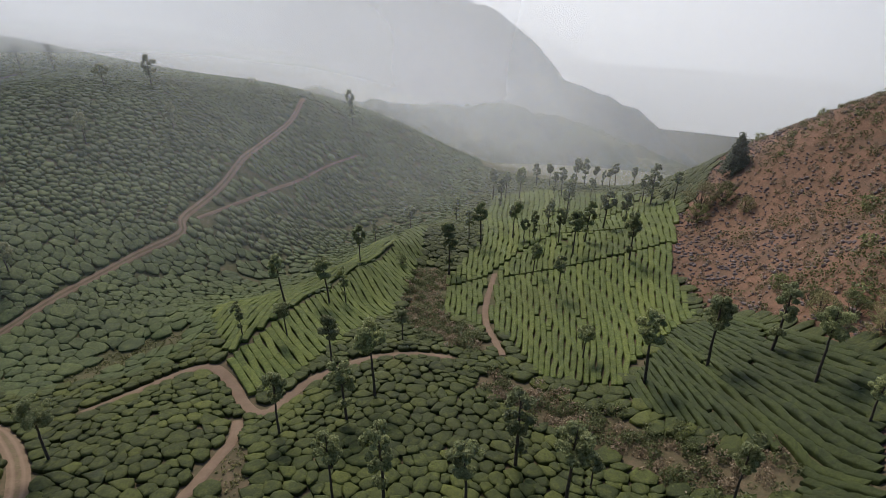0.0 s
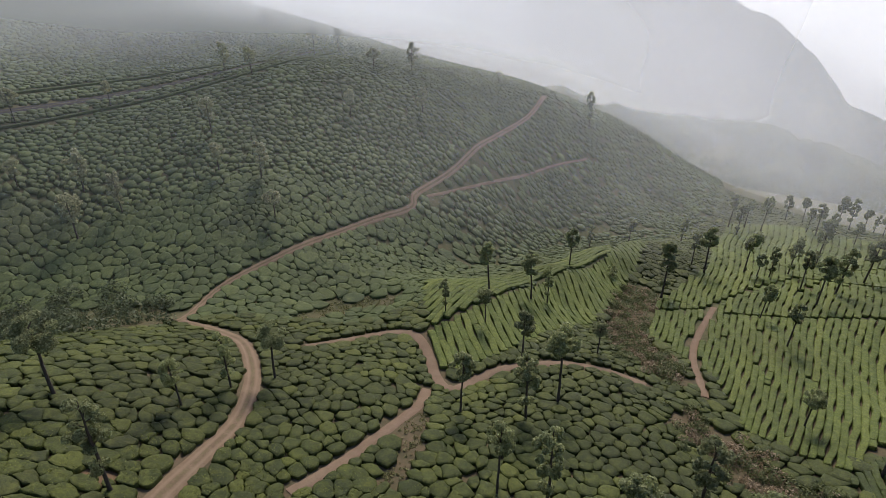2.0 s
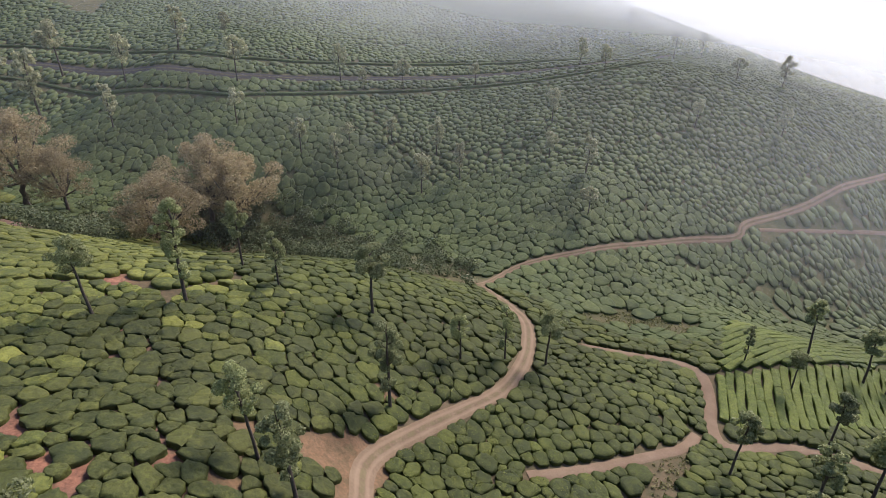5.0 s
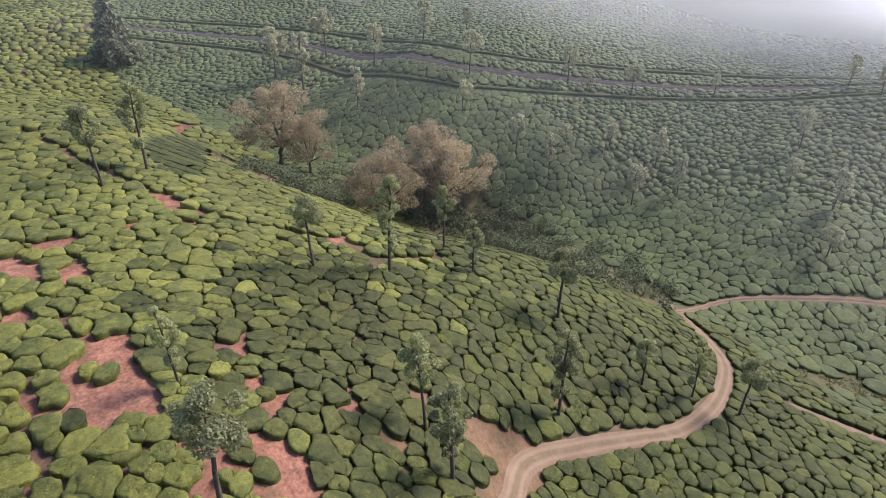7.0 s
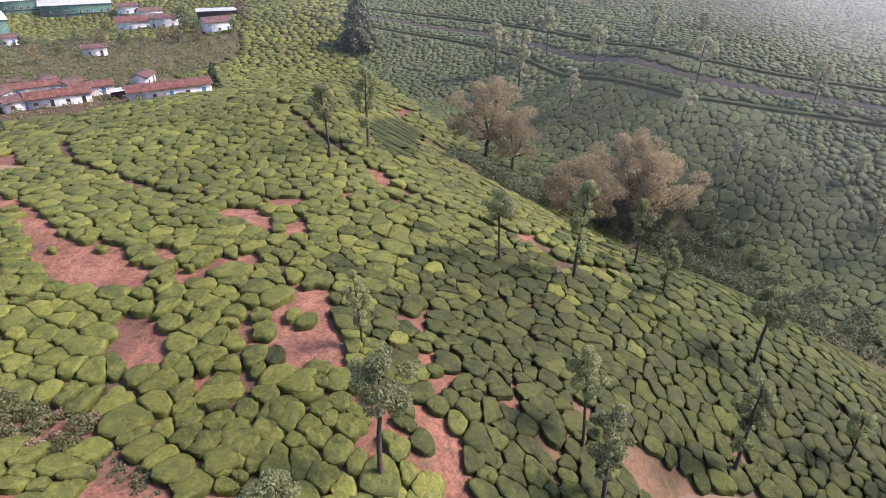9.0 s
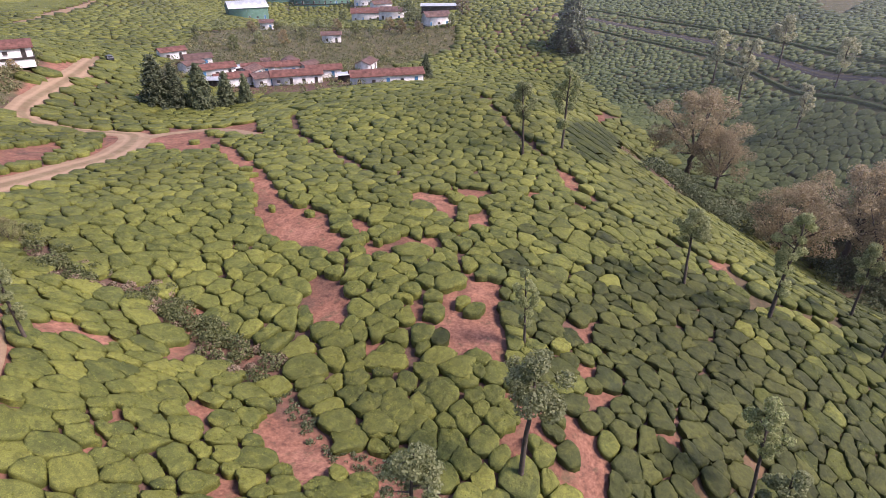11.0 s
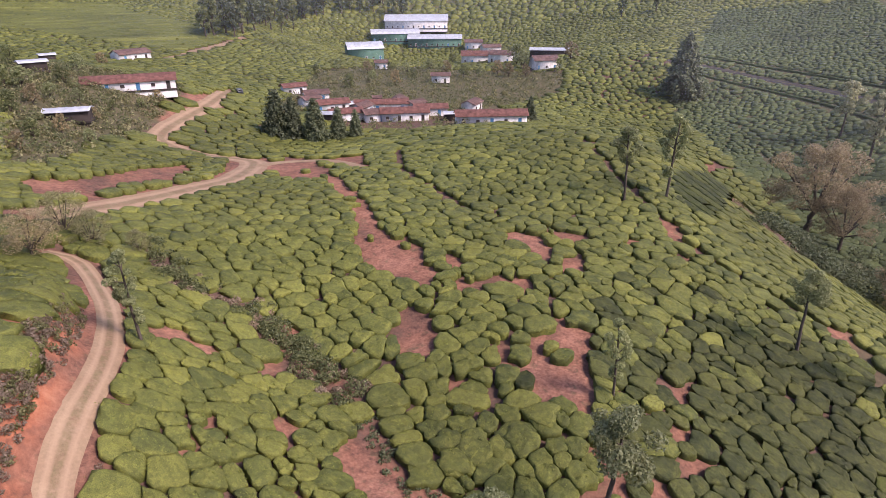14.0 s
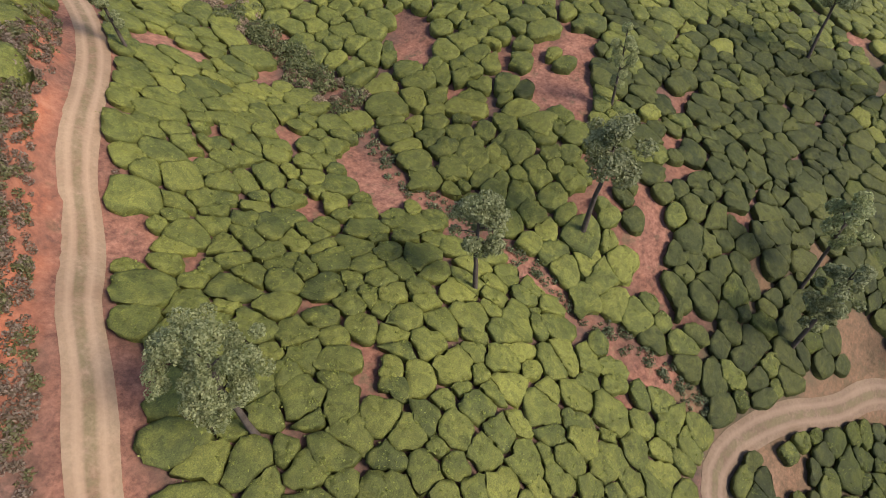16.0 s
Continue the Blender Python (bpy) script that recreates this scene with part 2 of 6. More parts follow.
LAND['south_far'] = [
    (-306, -272.5, 27.5), (-150, -384, 59), (-207.5, -311, 55), (-335, -164, 41), (-366, -79, 49), (-86, -272.5, 49),
]
LAND['east_side'] = [
    (0, -31, 50), (35, -35, 54), (50, 0, 45), (42.5, 36, 30), (0, -137.5, 57.5), (132.5, -132.5, 62.5),
    (187.5, 0, 55), (122.5, 86, 42.5), (0, -375, 62.5), (306, -257.5, 65), (394, 70, 44), (9, 15, 22.5),
]
LAND['brink'] = [
    (172.5, 206, 0), (159, 255, -31), (142.5, 320, -75), (316, 265, -25), (225, 390, -112.5), (71, 406, -81),
    (-37.5, 424, -75), (-135, 396, -30), (-190, 372, -2), (-241, 325, 27), (-325, 274, 50), (-422.5, 114, 75),
    (-455, -80, 69), (-455, -262.5, 50), (-301, -430, 62.5),
]
SPOTS = np.array([p for line in LAND.values() for p in line])


def spline(spots, stiff=0.003):
    """A smooth sheet through the plan's spots."""
    at, n = spots[:, :2] / 125, len(spots)
    r2 = ((at[:, None] - at[None]) ** 2).sum(-1)
    a = np.zeros((n + 3, n + 3))
    a[:n, :n] = 0.5 * r2 * np.log(r2 + 1e-9) + np.eye(n) * stiff
    a[:n, n], a[:n, n + 1:] = 1, at
    a[n:, :n] = a[:n, n:].T
    return at, np.linalg.solve(a, np.concatenate([spots[:, 2], np.zeros(3)]))


SHEET_AT, SHEET_W = spline(SPOTS)


def cut_bank(q):
    """The bank into which the southern track is cut, up to 1.7 m high on its eastern side."""
    up = np.zeros(len(q))
    near = np.nonzero((q[:, 0] > -40) & (q[:, 0] < 25) & (q[:, 1] > -75) & (q[:, 1] < 0))[0]
    p = np.array([(3.4, -17.0), (-2.6, -27.4), (-7.5, -35.0), (-13.6, -42.4), (-17.2, -51.4), (-19.1, -60.0)])
    if not len(near):
        return up
    best, tall = np.full(len(near), 1e9), np.zeros(len(near))
    for k, (a, b) in enumerate(zip(p, p[1:])):
        d = b - a
        s = (q[near] - a) @ d / (d @ d)
        t = np.clip(s, 0, 1)
        off = q[near] - a - t[:, None] * d
        away = np.hypot(*off.T)
        east = off[:, 1] * d[0] - off[:, 0] * d[1] > 0
        closer = away < best
        best = np.where(closer, away, best)
        along = (k + t) / 5
        rise = np.clip((away - 1.25) / 1.3, 0, 1) * np.clip((11 - away) / 8, 0, 1)
        tall = np.where(closer, np.where(east, rise * np.clip(along / 0.3, 0, 1) * np.clip((1.0 - along) / 0.2, 0, 1), 0), tall)
    up[near] = 1.7 * tall * tall * (3 - 2 * tall)
    return up


def height(x, y):
    x, y = np.broadcast_arrays(np.asarray(x, float), np.asarray(y, float))
    q = np.stack([x.ravel(), y.ravel()], -1)
    z = np.empty(len(q))
    for k in range(0, len(q), 20000):
        c = np.clip(q[k:k + 20000], -560, 560) / 125
        r2 = ((c[:, None] - SHEET_AT[None]) ** 2).sum(-1)
        z[k:k + 20000] = (0.5 * r2 * np.log(r2 + 1e-9)) @ SHEET_W[:-3] + SHEET_W[-3] + c @ SHEET_W[-2:]
    z += cut_bank(q)
    r = np.hypot(q[:, 0], q[:, 1]) + 1e-6
    f = np.clip((r - 420) / 160, 0, 1)
    f = f * f * (3 - 2 * f)
    north = np.clip(((q[:, 1] * 0.98 + q[:, 0] * 0.2) / r - 0.3) / 0.5, 0, 1)
    north = north * north * (3 - 2 * north)
    hills = 66 + 16 * np.sin(q[:, 0] / 160) * np.cos(q[:, 1] / 190) + 0.03 * np.minimum(r, 1500)
    lie = north * np.maximum(75 - 0.36 * r, -430) + (1 - north) * hills
    return (z * (1 - f) + lie * f).reshape(x.shape)


def mesh(name, verts, faces, material, smooth=False):
    """One mesh from arrays of corners and of equal-sided faces."""
    me = bpy.data.meshes.new(name)
    faces = faces if isinstance(faces, list) else [faces]
    sizes = np.concatenate([np.full(len(f), f.shape[1]) for f in faces])
    loops = np.concatenate([f.ravel() for f in faces]).astype(np.int32)
    me.vertices.add(len(verts))
    me.vertices.foreach_set("co", np.asarray(verts, np.float32).ravel())
    me.loops.add(len(loops))
    me.loops.foreach_set("vertex_index", loops)
    me.polygons.add(len(sizes))
    me.polygons.foreach_set("loop_start", np.concatenate([[0], np.cumsum(sizes)[:-1]]).astype(np.int32))
    if smooth:
        me.polygons.foreach_set("use_smooth", np.ones(len(sizes), bool))
    me.update(calc_edges=True)
    me.validate()
    me.materials.append(material)
    return me


def build_ground():
    out = 340 + np.cumsum(4.0 * 1.16 ** np.arange(1, 34))
    ax, ay = (np.concatenate([-out[::-1], np.arange(-340, lo - 50, 4.0), np.arange(lo - 50, lo, 2.0), np.arange(lo, hi, 1.35), np.arange(hi, 150, 2.5),
                              np.arange(150, 341, 4.0), out]) for lo, hi in ((-100, 14), (-106, 30)))
    x, y = np.meshgrid(ax, ay)
    z = height(x, y) - 0.06
    i = np.arange(x.size).reshape(x.shape)
    quads = np.stack([i[:-1, :-1], i[:-1, 1:], i[1:, 1:], i[1:, :-1]], -1).reshape(-1, 4)
    v = np.stack([x, y, z], -1).reshape(-1, 3)
    me = mesh("ground", v, quads, SOIL, True)
    me.attributes.new("cover", "FLOAT", "POINT").data.foreach_set("value", turf_share(v[:, :2]).astype(np.float32))
    bank = cut_bank(v[:, :2])
    me.attributes.new("fresh", "FLOAT", "POINT").data.foreach_set("value", (np.clip(bank / 0.3, 0, 1) * np.clip((2.2 - bank) / 1.2, 0, 1)).astype(np.float32))
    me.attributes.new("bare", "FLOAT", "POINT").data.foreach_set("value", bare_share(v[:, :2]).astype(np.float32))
    tagged(new("ground", me), "red laterite soil of a hilly tea estate", "ground", kind="structure")


# ---- lines of the plan ----
TRACK_WEST = [(-19.4, 17.5), (-20.4, 12.2), (-21.8, 8.5), (-24.9, 8.0), (-28.2, 9.1), (-32.2, 11.5), (-36.4, 14.9), (-42.4, 18.9), (-45.1, 27.0), (-46.5, 35.1), (-48.2, 43.2), (-53.9, 52.4), (-62.6, 60.5), (-69.5, 62.8), (-81.4, 63.9)]
TRACK_FAR = [(-81.4, 63.9), (-85.0, 78.1), (-80.5, 94.2), (-72.8, 118.4), (-66.9, 133.6), (-68.1, 141.0), (-65.1, 166.1), (-63.6, 205.6), (-60.5, 234.6), (-60.8, 258.9)]
FOOTPATH_SPUR = [(-54.2, 65.8), (-44.9, 77.0), (-39.4, 78.6), (-34.5, 74.1), (-31.0, 69.0), (-27.0, 67.1), (-22.4, 74.6), (-13.5, 80.2), (-6.0, 81.8), (1.4, 81.4)]
DITCH = [(-30.4, 64.4), (-29.5, 58.1), (-31.9, 45.2), (-34.9, 35.8)]
FOOTPATH_FIELD = [(13.4, 131.4), (8.9, 103.5), (10.8, 84.6)]
TRACK_SOUTH = [(11.2, -3.8), (7.0, -11.2), (3.4, -17.0), (0.9, -20.9), (-2.6, -27.4), (-7.5, -35.0), (-13.6, -42.4), (-18.1, -51.4), (-21.1, -64.0), (-19.4, -67.8)]
TRACK_VILLAGE = [(-22.8, -79.5), (-27.6, -80.9), (-34.8, -82.8), (-46.4, -86.9), (-59.1, -92.0), (-70.9, -104.2), (-66.2, -114.1), (-63.6, -124.8), (-71.9, -136.6), (-94.9, -155.8), (-113.6, -173.8)]
TRACK_BRANCH = [(-66.4, -98.8), (-75.5, -100.1), (-81.6, -94.5), (-79.9, -81.0)]
ROAD_WEST = [(-294.2, -101.8), (-292.4, -68.6), (-276.6, -32.4), (-245.5, 2.2), (-204.6, 29.5), (-188.5, 49.1), (-187.6, 52.2), (-182.8, 69.1), (-176.9, 93.5), (-168.2, 120.5), (-153.0, 145.9), (-141.6, 172.2), (-146.4, 206.9)]
TRAIL_WEST = [(-65.9, 142.6), (-57.0, 170.4), (-47.2, 210.1), (-35.9, 236.9)]
BARE = [
    ([(-29.0, -88.9), (-39.4, -95.5), (-45.9, -92.6)], 3.0),
    ([(-76.5, -105.1), (-85.2, -100.5)], 2.2),
    ([(-70.4, -145.9), (-81.0, -154.2), (-94.4, -162.9)], 3.1),
    ([(-133.9, -32.1), (-190.2, -40.5), (-190.5, -35.0)], 2.5),
    ([(-31.8, -40.0), (-29.4, -31.8), (-26.3, -25.8), (-25.5, -22.0), (-25.9, -18.8), (-25.4, -14.5), (-26.1, -11.1), (-25.3, -7.3), (-26.0, -3.5), (-26.7, 1.5), (-26.5, 6.2)], 1.1),
]
# patches of bare soil between the bushes
BARE_AREAS = []
BARE_AREAS.append([(-58.4, -61.4), (-59.4, -58.3), (-56.6, -52.7), (-58.1, -48.4), (-53.7, -44.3), (-53.2, -39.9), (-49.1, -41.5), (-49.4, -45.3), (-48.1, -49.0), (-51.4, -53.8)])
BARE_AREAS.append([(-57.7, -43.4), (-58.2, -39.9), (-55.3, -38.9), (-55.0, -40.9)])
BARE_AREAS.append([(-52.4, -38.5), (-54.1, -35.5), (-57.1, -34.5), (-56.2, -32.7), (-52.4, -33.5), (-50.8, -36.9)])
BARE_AREAS.append([(-58.6, -33.1), (-58.3, -30.3), (-55.5, -28.9), (-55.5, -31.0)])
BARE_AREAS.append([(-44.7, -39.7), (-45.1, -36.2), (-42.0, -33.0), (-38.6, -31.4), (-38.0, -35.0), (-41.1, -35.4)])
BARE_AREAS.append([(-53.5, -24.4), (-54.0, -22.4), (-51.1, -20.1), (-50.7, -21.5)])
BARE_AREAS.append([(-37.7, -28.8), (-38.3, -26.5), (-37.3, -26.1), (-36.9, -27.8)])
BARE_AREAS.append([(-44.0, -40.6), (-44.8, -37.4), (-42.4, -34.2), (-39.4, -32.7), (-38.7, -35.5), (-42.0, -36.7)])
BARE_AREAS.append([(-44.4, -37.8), (-42.8, -34.5), (-38.9, -31.6), (-38.1, -33.0), (-41.0, -36.5)])
BARE_AREAS.append([(-44.5, -27.7), (-43.7, -24.0), (-44.0, -21.3), (-48.6, -19.0), (-44.5, -16.0), (-41.2, -14.8), (-41.6, -17.0), (-39.7, -20.7), (-42.3, -20.8), (-42.2, -23.8)])
BARE_AREAS.append([(-25.4, -30.6), (-26.0, -29.3), (-24.3, -25.3), (-23.4, -22.9), (-21.7, -24.2), (-23.6, -28.3)])
BARE_AREAS.append([(-29.4, -45.4), (-28.8, -42.7), (-26.1, -39.2), (-25.9, -40.4)])
BARE_AREAS.append([(-33.1, -46.9), (-34.9, -46.7), (-31.9, -44.1), (-31.3, -45.2)])
BARE_AREAS.append([(-41.8, -17.7), (-42.6, -15.5), (-40.4, -14.8), (-40.4, -15.9)])
BARE_AREAS.append([(-25.4, -30.8), (-26.2, -28.9), (-24.9, -24.0), (-22.9, -21.0), (-20.3, -22.2), (-23.1, -25.4)])
BARE_AREAS.append([(-25.9, -22.7), (-26.9, -19.6), (-26.3, -17.0), (-23.2, -14.8), (-22.6, -18.0), (-25.1, -18.2), (-24.4, -21.8)])
BARE_AREAS.append([(-24.4, -14.4), (-25.2, -11.1), (-27.1, -8.9), (-26.2, -7.9), (-24.2, -9.4), (-24.5, -12.3)])
BARE_AREAS.append([(-41.9, -7.0), (-44.0, -5.0), (-42.7, -4.8), (-41.2, -6.3)])
BARE_AREAS.append([(-33.5, -7.6), (-33.7, -5.4), (-32.9, -5.1), (-32.6, -7.3)])
BARE_AREAS.append([(-33.9, -12.8), (-34.1, -10.7), (-33.0, -8.9), (-32.1, -9.7), (-33.3, -11.8)])
BARE_AREAS.append([(-38.1, -13.6), (-37.5, -11.3), (-35.8, -9.2), (-35.1, -7.8), (-34.3, -9.0), (-35.5, -11.9)])
BARE_AREAS.append([(-39.2, -9.1), (-38.4, -7.1), (-37.3, -5.2), (-34.4, -2.8), (-32.9, -3.2), (-35.1, -5.6), (-36.8, -7.5)])
BARE_AREAS.append([(-42.5, -7.0), (-42.8, -5.0), (-41.4, -5.3), (-41.2, -6.5)])
BARE_AREAS.append([(-46.1, -9.2), (-45.5, -6.4), (-44.1, -7.1), (-44.4, -8.9)])
BARE_AREAS.append([(-54.2, -21.3), (-50.6, -18.8), (-47.6, -18.6), (-49.0, -21.9), (-47.8, -23.3), (-44.7, -21.7), (-43.6, -18.6), (-42.4, -15.2), (-40.9, -14.6), (-41.0, -17.4), (-44.2, -22.4), (-46.5, -23.7), (-48.8, -24.3), (-50.7, -22.3)])
BARE_AREAS.append([(-54.0, -10.5), (-53.5, -8.9), (-49.6, -8.9), (-49.0, -10.1)])
BARE_AREAS.append([(-19.8, -47.9), (-22.5, -48.1), (-22.2, -46.3), (-19.6, -45.6)])
BARE_AREAS.append([(-21.8, -46.2), (-22.9, -46.0), (-23.0, -43.6), (-21.9, -43.2)])
BARE_AREAS.append([(-17.3, -36.4), (-18.2, -35.8), (-16.9, -34.4), (-16.5, -35.0)])
BARE_AREAS.append([(-13.9, -34.2), (-15.3, -34.3), (-14.7, -33.1), (-13.6, -33.1)])
BARE_AREAS.append([(-22.2, -35.0), (-23.6, -33.3), (-22.4, -32.5), (-21.4, -33.7)])
BARE_AREAS.append([(-8.8, -35.6), (-9.5, -35.0), (-8.7, -34.2), (-8.1, -34.8)])
BARE_AREAS.append([(-19.6, -47.9), (-22.7, -47.8), (-20.6, -45.8), (-18.9, -46.2)])
BARE_AREAS.append([(-22.9, -46.1), (-24.1, -45.5), (-22.6, -43.7), (-21.9, -44.3)])
BARE_AREAS.append([(-7.4, -31.5), (-8.7, -30.7), (-6.2, -27.2), (-4.2, -27.8), (-6.5, -29.9)])
BARE_AREAS.append([(-8.9, -35.4), (-9.3, -34.6), (-8.0, -33.3), (-7.5, -33.9)])
BARE_AREAS.append([(-8.4, -26.9), (-8.8, -26.3), (-7.8, -25.2), (-7.5, -25.9)])
BARE_AREAS.append([(-18.5, -27.5), (-18.2, -25.3), (-17.1, -24.5), (-16.1, -26.1)])
BARE_AREAS.append([(-1.4, -23.6), (-1.9, -22.0), (-1.7, -19.2), (-0.2, -18.8), (0.4, -20.5)])
BARE_AREAS.append([(-10.6, -14.3), (-10.4, -12.8), (-8.9, -11.7), (-8.9, -10.2), (-8.0, -10.3), (-8.7, -11.9)])
BARE_AREAS.append([(-10.6, -19.0), (-11.6, -17.6), (-10.9, -17.3), (-10.2, -18.3)])
BARE_AREAS.append([(-21.4, -1.1), (-22.9, 0.3), (-21.2, 0.5), (-20.5, -0.4)])
BARE_AREAS.append([(-31.9, -4.8), (-32.5, -2.9), (-31.3, -0.8), (-32.4, 1.7), (-33.2, 4.2), (-31.5, 2.8), (-30.5, -0.6), (-30.8, -4.1)])
BARE_AREAS.append([(-25.6, -3.2), (-26.8, 0.4), (-27.4, 4.5), (-26.7, 6.0), (-25.5, 3.8), (-24.5, -0.0), (-24.3, -3.1)])
BARE_AREAS.append([(-43.2, 10.7), (-44.4, 14.4), (-45.1, 16.9), (-39.6, 19.9), (-37.7, 15.5), (-34.5, 11.6), (-39.9, 14.4)])
BARE_AREAS.append([(-27.8, 10.0), (-30.7, 13.5), (-28.0, 15.3), (-25.6, 12.8)])
BARE_AREAS.append([(-44.6, 11.6), (-45.6, 15.3), (-45.6, 19.9), (-42.7, 19.8), (-39.4, 16.9), (-38.2, 14.7), (-41.0, 16.1), (-42.7, 14.6)])
BARE_AREAS.append([(-42.6, -0.5), (-43.5, 2.4), (-42.3, 1.8), (-41.6, -0.3)])
BARE_AREAS.append([(-47.4, 6.8), (-47.8, 9.3), (-45.8, 8.4), (-45.5, 6.6)])
BARE_AREAS.append([(-52.9, 23.6), (-52.7, 25.4), (-49.4, 27.3), (-49.2, 25.8)])
BARE_AREAS.append([(-40.7, 2.5), (-39.9, 4.9), (-38.1, 5.3), (-38.4, 3.6)])
BARE_AREAS.append([(-73.1, -89.2), (-72.0, -80.7), (-65.3, -66.8), (-59.1, -57.4), (-58.0, -59.6), (-64.2, -71.0)])
BARE_AREAS.append([(-70.8, -99.5), (-81.6, -102.0), (-75.6, -85.4), (-67.8, -79.2), (-64.1, -85.6)])
BARE_AREAS.append([(-93.3, -104.6), (-89.4, -90.5), (-82.7, -82.3), (-81.2, -88.9)])
BARE_AREAS.append([(-27.4, -95.5), (-32.2, -95.4), (-38.5, -93.8), (-37.1, -88.9), (-30.7, -86.5), (-25.8, -87.6)])
BARE_AREAS.append([(-76.7, -154.5), (-91.5, -161.4), (-107.5, -179.7), (-118.4, -182.7), (-97.5, -157.5), (-75.0, -142.2), (-70.3, -142.2)])
BARE_AREAS.append([(-35.2, -95.3), (-47.1, -102.1), (-57.2, -105.4), (-53.0, -95.6), (-42.7, -91.9), (-35.1, -89.8)])
BARE_AREAS.append([(-68.2, -107.3), (-78.3, -109.7), (-68.4, -94.6), (-57.6, -88.3), (-46.2, -86.7), (-37.3, -84.7), (-39.3, -87.9), (-54.5, -92.0)])
BARE_AREAS.append([(-69.7, -41.4), (-71.7, -36.5), (-69.0, -33.5), (-63.9, -31.1), (-63.3, -32.6), (-67.5, -36.3), (-67.0, -39.3)])
BARE_AREAS.append([(-67.9, -30.9), (-68.5, -28.5), (-64.1, -26.3), (-63.2, -28.3)])
BARE_AREAS.append([(-74.5, -37.3), (-77.3, -30.6), (-74.6, -29.6), (-71.9, -35.1)])
BARE_AREAS.append([(-91.2, -26.1), (-91.5, -22.2), (-87.7, -19.5), (-79.4, -17.5), (-79.6, -19.2), (-86.2, -21.8)])
BARE_AREAS.append([(-79.6, -28.4), (-81.1, -25.1), (-78.6, -24.5), (-77.3, -27.1)])
BARE_AREAS.append([(-79.8, 0.3), (-82.2, 2.7), (-79.7, 2.6), (-78.3, 0.8)])
BARE_AREAS.append([(-80.9, 0.4), (-82.2, 3.5), (-79.1, 2.9), (-78.4, 0.5)])
BARE_AREAS.append([(-75.4, 12.9), (-76.5, 15.2), (-74.4, 14.7), (-73.9, 12.6)])
SHRUB_SOUTH = [
    ([(-29.0, -65.9), (-28.2, -57.0), (-31.6, -51.2), (-31.0, -45.0), (-30.0, -38.8), (-31.1, -33.0)], 4.2),
]
CLEARING = [
    ([(-63.8, 78.2), (-60.1, 87.6), (-51.2, 93.0)], 6.2),
    ([(-189.0, -20.1), (-179.4, -22.1), (-120.1, -18.1)], 6.2),
    ([(-24.4, 42.2), (-25.5, 48.9), (-27.5, 57.1)], 4.0),
]
ROWS_VALLEY = [(-111.6, -30.4), (-125.9, -28.9), (-186.8, -30.6), (-173.5, -27.9), (-108.0, -19.5), (-98.0, -19.9), (-100.1, -24.5), (-102.9, -28.1)]
SHRUB_BANK = [
    ([(4.8, -18.1), (2.6, -22.2), (-0.8, -28.5), (-4.5, -34.5), (-7.9, -38.1)], 5.2),
    ([(-5.9, -35.6), (-8.6, -39.4), (-11.8, -43.9), (-14.4, -49.2)], 3.0),
]
SHRUB_VALLEY = [
    ([(-120.8, -7.8), (-140.2, -1.1), (-148.0, 19.8), (-140.1, 33.9), (-123.5, 44.4), (-105.0, 51.2), (-91.0, 60.1)], 18.8),
]
SHRUB_NORTH = [
    ([(-3.0, 138.2), (-4.8, 104.1), (4.8, 88.2)], 8.8),
    ([(8.8, 74.0), (14.5, 68.5), (23.9, 61.4), (30.0, 52.9), (36.5, 48.2)], 8.8),
]
ROWS_SPUR = [(-37.5, 78.1), (-47.8, 99.8), (-27.2, 133.5), (-15.2, 168.0), (-4.4, 171.8), (-7.1, 127.6), (-11.5, 104.2), (-22.0, 80.4), (-27.8, 71.9), (-32.2, 70.5)]
ROWS_FIELD = [(0.1, 128.6), (11.6, 162.5), (22.2, 246.5), (46.4, 252.8), (73.6, 230.5), (82.8, 189.8), (56.0, 123.5), (50.8, 97.6), (33.6, 79.9), (28.5, 72.1), (15.8, 77.0), (12.6, 92.0), (0.6, 103.8)]
ROWS_LOW = [(28.0, 70.5), (45.5, 92.8), (54.9, 91.1), (55.0, 57.5), (37.8, 31.6), (38.8, 41.4), (38.9, 53.4), (30.4, 64.5)]
ROWS_SPUR_WEST = [(-37.8, 80.6), (-47.8, 99.8), (-27.2, 133.5), (-15.2, 168.0), (-13.0, 150.0), (-15.0, 145.5), (-24.8, 119.1), (-31.8, 95.8)]
ROWS_SPUR_EAST = [(-37.5, 78.1), (-37.0, 81.5), (-31.0, 95.8), (-24.0, 119.1), (-14.2, 145.5), (-12.5, 169.0), (-4.4, 171.8), (-7.1, 127.6), (-11.5, 104.2), (-22.0, 80.4), (-27.8, 71.9), (-32.2, 70.5)]
FAR_TERRACE = [(-140.3, -428.9), (-193.7, -408.4), (-186.0, -330.0), (-181.9, -270.1), (-150.0, -255.0), (-136.0, -292.8), (-118.0, -348.7), (-90.0, -400.0)]
LINE_SPUR = [(-37.8, 80.6), (-31.8, 95.8), (-24.8, 119.1), (-15.0, 145.5)]
LINE_FIELD = [(0.1, 122.6), (10.5, 127.8), (23.6, 151.4), (35.1, 165.8), (57.5, 163.9)]
LINE_CROSS = [(14.8, 126.1), (28.1, 128.6), (46.8, 134.5), (62.6, 142.9)]
LINE_UPPER = [(33.6, 150.9), (52.9, 186.8), (74.8, 207.9)]
SCRUB_WEST = [(-84.4, -276.8), (-81.1, -186.4), (-97.6, -171.1), (-78.5, -149.0), (-63.1, -131.6), (-48.9, -119.9), (-34.4, -102.2), (-26.8, -101.2)]
